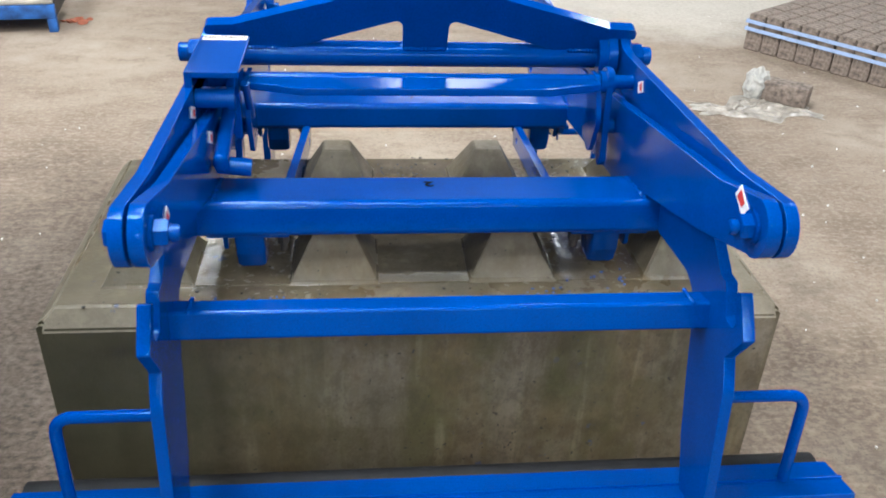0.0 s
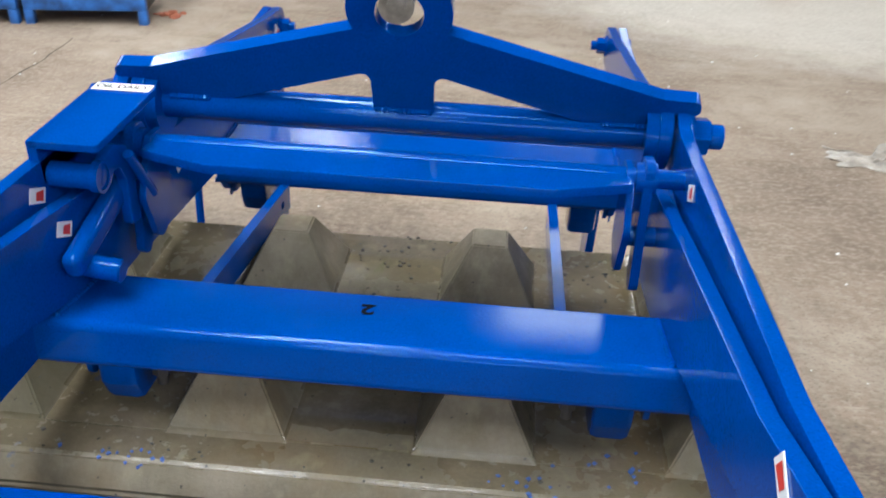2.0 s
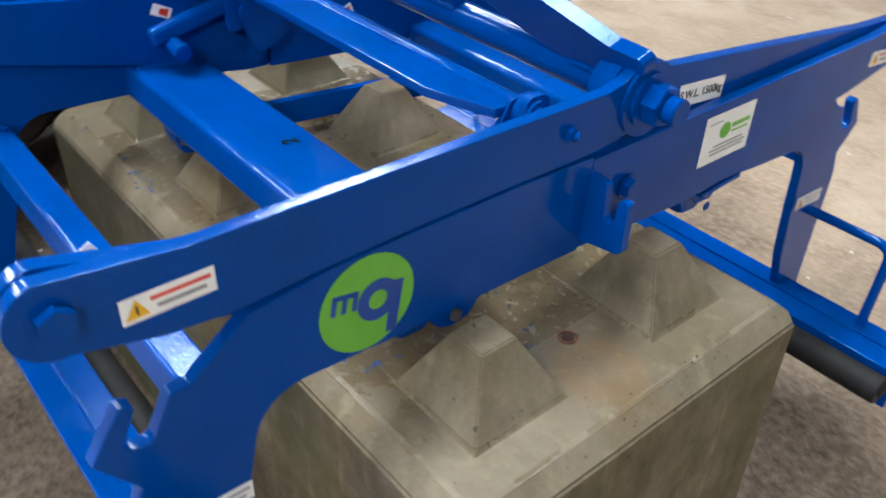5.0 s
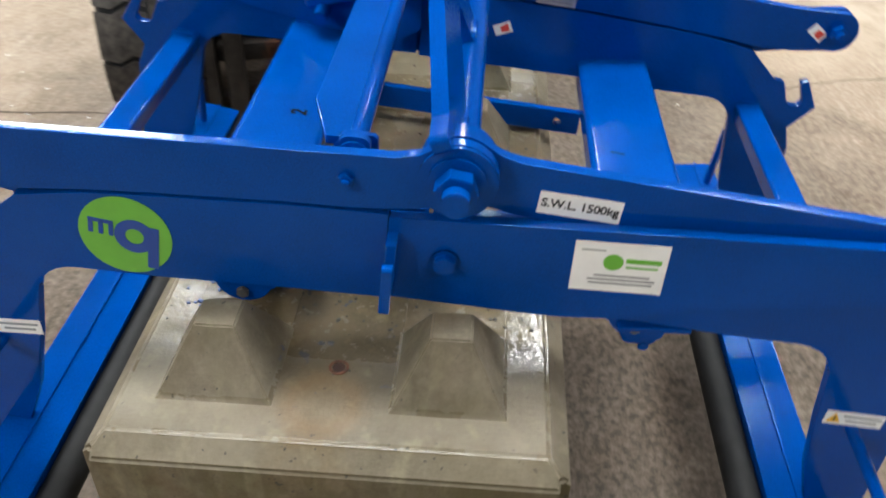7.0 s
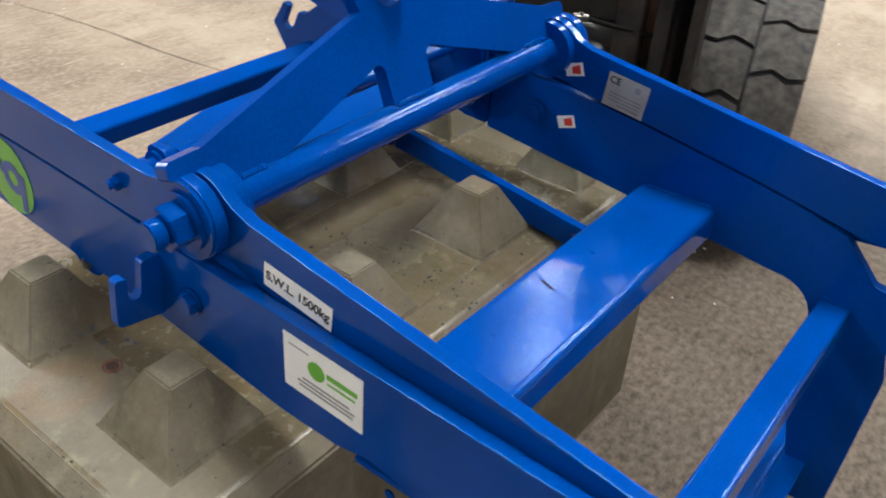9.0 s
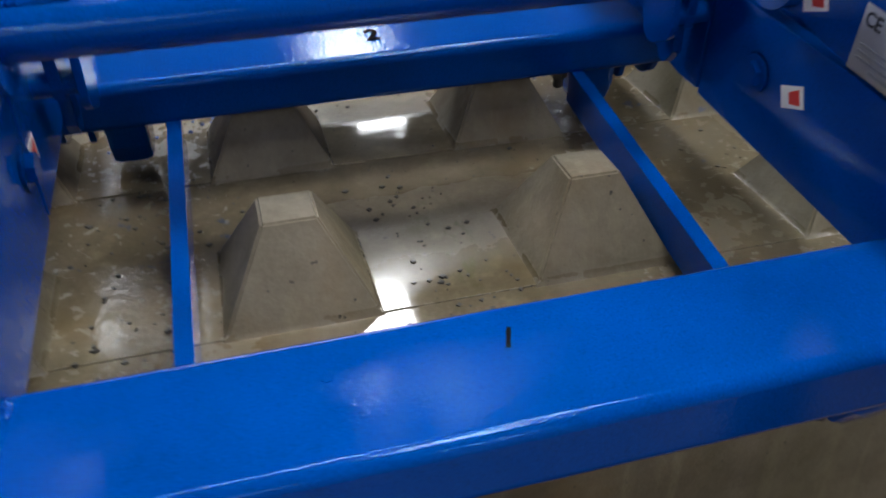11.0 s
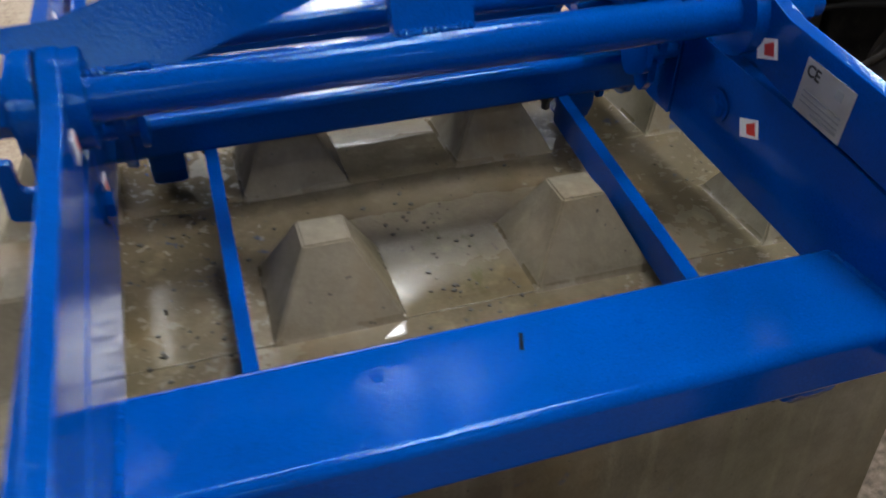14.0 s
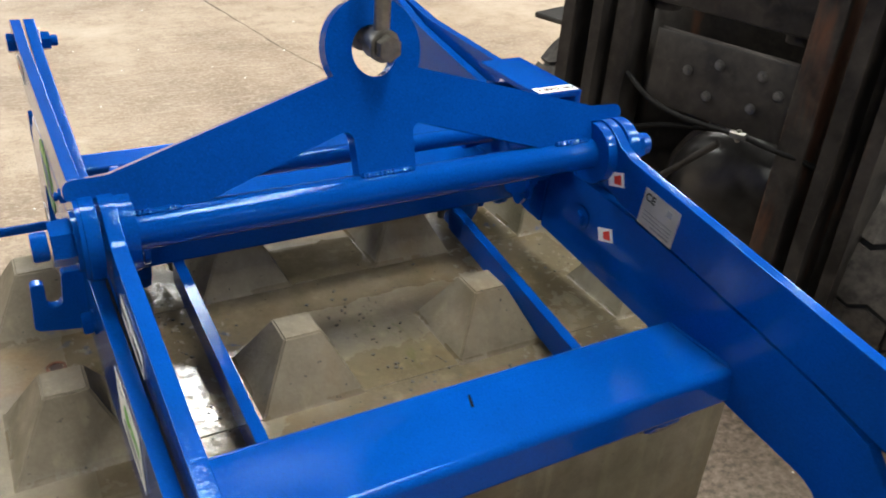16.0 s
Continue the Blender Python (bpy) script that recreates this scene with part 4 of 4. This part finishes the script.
warning(XI1, .612, -.336, 1, 0)
warning(XO1, -.597, -.330, 1, 4)
warning(XO1, .655, -.060, 1, -2, .085, .026, red)
warning(XO1, -.620, -.048, 1, 4, .085, .026, red)
# rating plate on the inside of the far arm
T = math.radians(-2)
u, v = (0, math.cos(T), math.sin(T)), (0, -math.sin(T), math.cos(T))
ce = part("rating_plate", quad((-XI0, .154, -.028), u, v, .075, .058, .0006), silver, grab, "silver rating plate with small print")
text_on("CE", .017, (-XI0, .131, -.010), u, v, black, ce)
bars((-XI0, .154, -.028), u, v, [(.018, .016, .010, .010), (.0, -.004, .060, .002), (0, -.010, .060, .002), (0, -.016, .060, .002), (.01, -.022, .040, .003)], grey_print, ce)
# marker strokes on the beams
text_on("2", .036, (-.002, -.268, on_beam(-1, -.268)), (-1, 0, 0), (0, -1, math.tan(radians(BEAM_TILT[-1]))), marker, grab, .0012, "marker_number")
part("marker_stroke", quad((.003, .262, on_beam(1, .262)), (.35, 1, math.tan(radians(BEAM_TILT[1]))), (-1, .35, .35 * math.tan(radians(BEAM_TILT[1]))), .024, .0034, .0008, .0003), marker, grab)

# ---------------------------------------------------------------- shackle
shackle = thing("shackle", pose(.016, .079, 1.058, 0, 0, 4), "galvanised steel bow shackle through the lifting eye", "shackle")
part("shackle_bow", rod([(0, -.027, 0), (0, -.030, .07), (0, -.022, .125), (0, .022, .125), (0, .030, .07), (0, .027, 0)], .0105, 20, .045), zinc, shackle)
part("shackle_eye", cyl((0, -.040, 0), (0, -.015, 0), .0215), zinc, shackle)
part("shackle_eye", cyl((0, .015, 0), (0, .040, 0), .0215), zinc, shackle)
part("shackle_pin", join(cyl((0, -.047, 0), (0, .047, 0), .012), hexa((0, .040, 0), (0, .054, 0), .017)), zinc, shackle)

# ---------------------------------------------------------------- things on the hall floor
def build_tyre(th, cx, cy, cz, r, w, side):
    """A forklift tyre with lugs across the tread, and its rim."""
    sh = [(-.5, .70), (-.5, .88), (-.44, .955), (-.30, .975), (.30, .975), (.44, .955), (.5, .88), (.5, .70)]
    bm = bmesh.new()
    n = 48
    rows = [[bm.verts.new((cx + r * q * math.cos(2 * math.pi * k / n), cy + p * w, cz + r * q * math.sin(2 * math.pi * k / n))) for p, q in sh] for k in range(n)]
    for k in range(n):
        a, b = rows[k], rows[(k + 1) % n]
        for j in range(len(sh)):
            i = (j + 1) % len(sh)
            bm.faces.new((a[j], a[i], b[i], b[j]))
    tyre = part("tyre", bm, rubber, th, "worn black rubber tyre with chunky tread")
    lugs = bmesh.new()
    m = 15
    step = 2 * math.pi / m
    for k in range(m):
        for sg in (-1, 1):
            # one block: its two ends run in a shallow zigzag across the tread, with a narrow groove to the next
            a0 = step * (k + (0.5 if sg > 0 else 0))
            line = [(.015, 0), (.20, .055), (.34, .0), (.50, .035)]
            ring_pts = [(p, a0 + q) for p, q in line] + [(p, a0 + q + step * .90) for p, q in line[::-1]]
            lo, hi = [], []
            for p, q in ring_pts:
                rr = r * (1.0 - .9 * max(0, p - .40) ** 1.5)
                for vs, rad in ((lo, r * .93), (hi, rr)):
                    vs.append(lugs.verts.new((cx + rad * math.cos(q), cy + sg * p * w, cz + rad * math.sin(q))))
            for i in range(8):
                j = (i + 1) % 8
                lugs.faces.new((lo[i], lo[j], hi[j], hi[i]))
            for i in range(3):
                a_, b_, c_, d_ = hi[i], hi[i + 1], hi[6 - i], hi[7 - i]
                steps = 4
                prev = (a_, b_)
                for n_ in range(1, steps + 1):
                    if n_ == steps:
                        cur = (d_, c_)
                    else:
                        cur = []
                        for (p, q) in (line[i], line[i + 1]):
                            rr = r * (1.0 - .9 * max(0, p - .40) ** 1.5)
                            qq = a0 + q + step * .90 * n_ / steps
                            cur.append(lugs.verts.new((cx + rr * math.cos(qq), cy + sg * p * w, cz + rr * math.sin(qq))))
                    lugs.faces.new((prev[0], prev[1], cur[1], cur[0]))
                    prev = cur
    tagged(part("tread", lugs, tyre_dust, tyre), kind="stuff")
    part("rim", join(cyl((cx, cy + side * .10, cz), (cx, cy - side * .10, cz), r * .70), cyl((cx, cy + side * .12, cz), (cx, cy + side * .10, cz), r * .30)), dark_steel, tyre)


def build_forklift():
    th = thing("forklift", pose(-1.04, -.30, 0, 0, 0, 16) @ pose(1.04, .30, 0), "black grimy forklift truck with rust-marked mast beside the grab", "forklift")
    X = -1.02
    for y0, y1 in ((-.735, -.615), (.0, .115)):
        web = [(X - .13, y0), (X, y0), (X, y0 + .035), (X - .10, y0 + .035), (X - .10, y1 - .03), (X, y1 - .03), (X, y1), (X - .13, y1)]
        part("mast_upright", prism(web, .10, 3.2, 'z', .004), truck_black, th, "black mast channel with scraped rust")
    part("inner_channel", box(X - .12, X - .02, -.590, -.535, .12, 3.2, .006), truck_black, th)
    part("inner_channel", box(X - .12, X - .01, -.100, -.035, .12, 3.2, .006), rusty_black, th, "black channel rubbed through to orange rust")
    car = part("carriage_plate", box(X - .05, X - .02, -.465, -.090, .668, .855, .008), truck_black, th, "black steel carriage plate")
    for y, z in ((-.361, .775), (-.284, .808), (-.300, .728), (-.178, .811), (-.131, .779), (-.187, .732)):
        part("bolt", join(cyl((X - .02, y, z), (X - .017, y, z), .013), hexa((X - .017, y, z), (X - .010, y, z), .0095)), dull_bolt, car)
    part("cross_member", box(X - .34, X - .26, -.62, .0, .24, .30, .01), truck_black, th)
    part("cross_member", box(X - .14, X - .06, -.62, .0, 1.15, 1.27, .01), truck_black, th)
    part("head_plate", box(X - .075, X - .05, -.54, -.09, .905, 1.12, .006), truck_black, th)
    dish = bmesh.new()
    bmesh.ops.create_uvsphere(dish, u_segments=40, v_segments=20, radius=1)
    dish.transform(Matrix.Translation((-1.20, -.235, .43)) @ Matrix.Diagonal((.09, .20, .19, 1)) @ Euler((0, math.pi / 2, 0)).to_matrix().to_4x4())
    part("axle_housing", join(dish, ring((-.235, .43), .212, .17, -1.225, -1.20)), greasy, th, "rounded greasy axle housing")
    part("axle_beam", box(-1.50, -1.36, -.70, .18, .34, .46, .03, 3), truck_black, th)
    part("hose", rod([(-1.05, -.53, .72), (-1.03, -.46, .685), (-1.02, -.355, .664), (-1.01, -.205, .674)], .0065, 16, .05), hose_mat, th)
    part("hose", rod([(-1.01, -.165, .674), (-1.02, -.116, .664), (-1.04, -.033, .655), (-1.07, .02, .63)], .0065, 16, .05), hose_mat, th)
    part("hose", rod([(-1.06, -.50, .58), (-1.06, -.40, .62), (-1.04, -.25, .66)], .0065, 16, .05), hose_mat, th)
    part("hose_fitting", join(hexa((-1.01, -.205, .673), (-1.01, -.165, .675), .0105), cyl((-1.01, -.185, .658), (-1.01, -.185, .688), .006)), zinc, th)
    part("tie_rod", cyl((-1.05, -.375, .49), (-1.03, -.238, .632), .009), truck_black, th)
    part("ram", cyl((X - .11, -.50, .88), (X - .11, -.50, 2.2), .034), truck_black, th)
    part("ram", cyl((X - .11, -.15, .88), (X - .11, -.15, 2.2), .034), truck_black, th)
    part("mudguard", box(-1.65, -1.20, -.97, -.66, .735, .753, .006), dark_steel, th)
    part("body", join(box(-3.0, -1.30, -.66, .13, .30, 1.15, .05, 3), box(-3.1, -1.85, -.90, .37, .30, .85, .06, 3)), truck_black, th)
    build_tyre(th, -1.42, .243, .36, .36, .285, 1)
    build_tyre(th, -1.42, -.780, .36, .36, .285, -1)


build_forklift()


def build_trolley(x, y, turn, label):
    """A low frame on short feet: a board over its front part, open behind, with two uprights at the back of the board."""
    th = thing("platform_trolley", pose(x, y, 0, 0, 0, turn), label, "trolley", "low trolleys by the wall")
    L, W, z0, z1 = .60, .88, .072, .142
    part("front_rail", box(0, L, 0, .04, z0, z1, .005), trolley_blue, th)
    part("back_rail", box(0, L, W - .04, W, z0, z1 + .05, .005), trolley_blue, th)
    part("cross_rail", box(.03, L - .03, .37, .41, z0, z1, .005), trolley_blue, th)
    part("side_rail", join(box(0, .006, .04, W - .04, z0, z1 + .03, .001), box(.006, .036, .04, W - .04, z0, z0 + .006, .001)), dark_steel, th, "dark steel angle rail")
    part("side_rail", join(box(L - .006, L, .04, W - .04, z0, z1 + .03, .001), box(L - .036, L - .006, .04, W - .04, z0, z0 + .006, .001)), dark_steel, th, "dark steel angle rail")
    part("deck_board", box(.008, L - .008, .012, .37, z1 + .002, z1 + .016, .003), deck_mat, th, "worn pale board")
    for px in (0, L - .045):
        for py in (0, W - .045):
            part("foot", box(px, px + .045, py, py + .045, 0, z0, .004), trolley_blue, th)
        part("upright", box(px + .004, px + .040, .375, .411, z1 - .02, 1.15, .004), trolley_blue, th)
    part("top_bar", box(.04, L - .04, .375, .411, 1.11, 1.15, .004), trolley_blue, th)


deck_mat = plain("scuffed_grey_board", (.33, .29, .24), .8, vary=.25, scale=10)
build_trolley(-2.262, 3.090, 9, "low worn blue steel trolley with a scuffed board deck")
build_trolley(-2.885, 2.990, 9, "low worn blue steel trolley with a scuffed board deck")
rnd = random.Random(8)
scrap = bmesh.new()
for k in range(14):
    a, r0 = rnd.uniform(.018, .05), rnd.uniform(0, .075)
    th0 = rnd.uniform(0, 6.28)
    bmesh.ops.create_icosphere(scrap, subdivisions=1, radius=a * .5, matrix=Matrix.Translation((r0 * 1.5 * math.cos(th0), r0 * .7 * math.sin(th0), a * .22)) @ pose(0, 0, 0, rnd.uniform(0, 90), 0, rnd.uniform(0, 180)) @ Matrix.Diagonal((1.6, .9, .5, 1)))
rubble = part("rubble", scrap, brick_red)
rubble.matrix_world = pose(-1.645, 3.38, 0)
tagged(rubble, "small heap of broken red brick on the floor", "rubble", kind="stuff")

# pack of paving bricks with straps
PACK = pose(2.022, 3.035, 0, 0, 0, -53)
pack = thing("brick_pack", PACK, "strapped pack of grey-brown paving bricks standing on edge", "brick pack")
brick_bm = finish(box(0, .094, 0, .196, 0, .196, .006, 1))
brick_bm.materials.append(brick_mat)
rnd = random.Random(11)
for i in range(11):
    for j in range(5):
        b = part("brick", brick_bm, brick_mat, pack)
        b.matrix_local = pose(i * .1 + rnd.uniform(-.002, .002), j * .203 + rnd.uniform(-.004, .004), 0, 0, 0, rnd.uniform(-.8, .8))
for z in (.105, .145):
    part("strap", join(box(-.006, 1.104, -.008, -.003, z, z + .018, 0), box(-.010, -.005, -.008, 1.02, z, z + .018, 0)), strap_blue, pack, "pale blue plastic strap")

# crumpled polythene with a loose brick and a bag
poly = bmesh.new()
bmesh.ops.create_grid(poly, x_segments=60, y_segments=36, size=.5)
for vtx in poly.verts:
    x, y = vtx.co.x, vtx.co.y
    edge = max(abs(x), abs(y)) * 2
    # a narrow twisted tail at one end, a wider ruffled lap at the other
    width = .10 + .12 * (x + .5) + .05 * math.sin(9 * x + 1)
    fold = abs(noise.noise(Vector((x * 9, y * 13, 1)))) * .055 + abs(noise.noise(Vector((x * 21, y * 27, 4)))) * .028
    hump = .05 * math.exp(-((x + .40) ** 2) / .012) + .02 * math.exp(-((x - .30) ** 2) / .02)
    vtx.co = Vector((x * .56 + .05 * noise.noise(Vector((y * 5, 2, 7))), y * width * 1.6 + .05 * noise.noise(Vector((x * 6, 9, 1))) + .03 * math.sin(7 * x), max(.002, .45 * (fold + hump) * (1.12 - edge ** 2))))
sheet = part("polythene_sheet", poly, poly_mat)
sheet.matrix_world = pose(1.695, 2.13, 0, 0, 0, 2)
tagged(sheet, "crumpled dusty clear polythene sheet on the floor", "plastic sheet")
lb = part("loose_brick", box(-.10, .10, -.05, .05, 0, .09, .006), brick_mat)
lb.matrix_world = pose(1.875, 2.185, .012, 0, 0, -38)
tagged(lb, "grey-brown paving brick lying loose by polythene", "brick")
bag = bmesh.new()
bmesh.ops.create_icosphere(bag, subdivisions=5, radius=1)
for vtx in bag.verts:
    c = vtx.co.copy()
    k = 1 + .30 * noise.noise(c * 2.1) + .16 * abs(noise.noise(c * 6)) + .06 * noise.noise(c * 15)
    vtx.co = Vector((c.x * .050 * k - .02 * max(0, -c.z), c.y * .052 * k, max(0, .066 + c.z * .070 * k)))
bagob = part("plastic_bag", bag, bag_mat)
bagob.matrix_world = pose(1.760, 2.262, .008, 0, 0, 20)
tagged(bagob, "crumpled white plastic bag standing on the floor", "plastic bag")

# things along the far wall
for x, y, a in ((-1.41, 4.33, 8),):
    rb = part("red_tile", box(-.115, .115, -.05, .05, 0, .05, .006), brick_red)
    rb.matrix_world = pose(x, y, 0, 0, 0, a)
    tagged(rb, "flat red brick lying on the floor", "brick")
pl = part("timber_plank", box(-.495, .495, -.05, .05, 0, .10, .005), plain("cream_timber", (.72, .66, .50), .7, vary=.12, scale=9))
pl.matrix_world = pose(1.115, 4.83, 0, 0, 0, 4)
tagged(pl, "cream painted timber plank lying along the wall", "plank")
post = part("brick_pier", box(-.085, .085, -.06, .06, 0, .42, .008), brick_red)
post.matrix_world = pose(1.84, 4.63, 0, 0, 0, 6)
tagged(post, "short red brick pier on the floor", "brick pier")

panel = part("wall_panel", join(box(2.02, 4.6, 5.16, 5.20, .02, .62, .004), box(2.02, 4.6, 5.14, 5.16, 0, .05, .003)), plain("grey_sheet_panel", (.34, .33, .32), .6, vary=.12, scale=4))
tagged(panel, "long grey sheet panel standing on the floor by the wall", "panel")
# small litter
pale_grit = plain("pale_crumbs", (.80, .78, .74), .6, vary=.2, scale=90)
lit = bmesh.new()
rnd = random.Random(21)
for k in range(420):
    ang, rad = rnd.uniform(0, 2 * math.pi), rnd.uniform(.9, 5.5)
    s = rnd.uniform(.002, .0062)
    bmesh.ops.create_cube(lit, size=s, matrix=Matrix.Translation((rad * math.cos(ang), rad * math.sin(ang), s * .3)) @ Euler((rnd.random() * 3, rnd.random() * 3, rnd.random() * 3)).to_matrix().to_4x4() @ Matrix.Diagonal((1.6, 1, .6, 1)))
tagged(part("floor_grit", lit, pale_grit), "scattered pale grit and crumbs on the floor", "grit", kind="stuff")


def build_block_chips():
    """Stone chips and flakes of blue paint lying on top of the block."""
    rnd = random.Random(21)
    for name, n, mats, label in (("stone_chips", 170, black_grit, "dark stone chips scattered on the wet block top"), ("paint_flakes", 45, flake_blue, "small blue paint flakes on the block top")):
        bm = bmesh.new()
        for k in range(n):
            if name == "paint_flakes":
                cx, cy = rnd.choice(((.20, -.26), (-.25, -.27), (.30, -.22)))
                x, y = rnd.gauss(cx, .035), rnd.gauss(cy, .016)
            else:
                x, y = rnd.choice(((rnd.uniform(-.57, .38), rnd.choice((rnd.uniform(-.28, -.225), rnd.uniform(-.07, .07)))), (rnd.gauss(0, .05), rnd.uniform(-.05, .28)), (rnd.gauss(.31, .04), rnd.uniform(-.1, .26))))
            if not (-.58 < x < .58 and -.285 < y < .288) or any(abs(x - c) < .085 and abs(abs(y) - .15) < .085 for c in (-.45, -.15, .15, .45)):
                continue
            r = rnd.uniform(.0012, .0036)
            vs = [bm.verts.new((x + r * math.cos(a) * rnd.uniform(.6, 1.3), y + r * math.sin(a) * rnd.uniform(.6, 1.3), BH + (0 if q == 0 else r * .55 + (.0016 if abs(abs(y) - .15) < .075 else 0)))) for q in (0, 1) for a in (0, 1.6, 3.1, 4.6)]
            bm.faces.new(vs[4:])
            for i in range(4):
                bm.faces.new((vs[i], vs[(i + 1) % 4], vs[4 + (i + 1) % 4], vs[4 + i]))
        tagged(part(name, bm, mats), label, "grit", kind="stuff")


black_grit = plain("dark_grit", (.03, .027, .024), .7, vary=.4, scale=200)
flake_blue = plain("blue_flake", (.02, .07, .26), .5, vary=.3, scale=200)
build_block_chips()
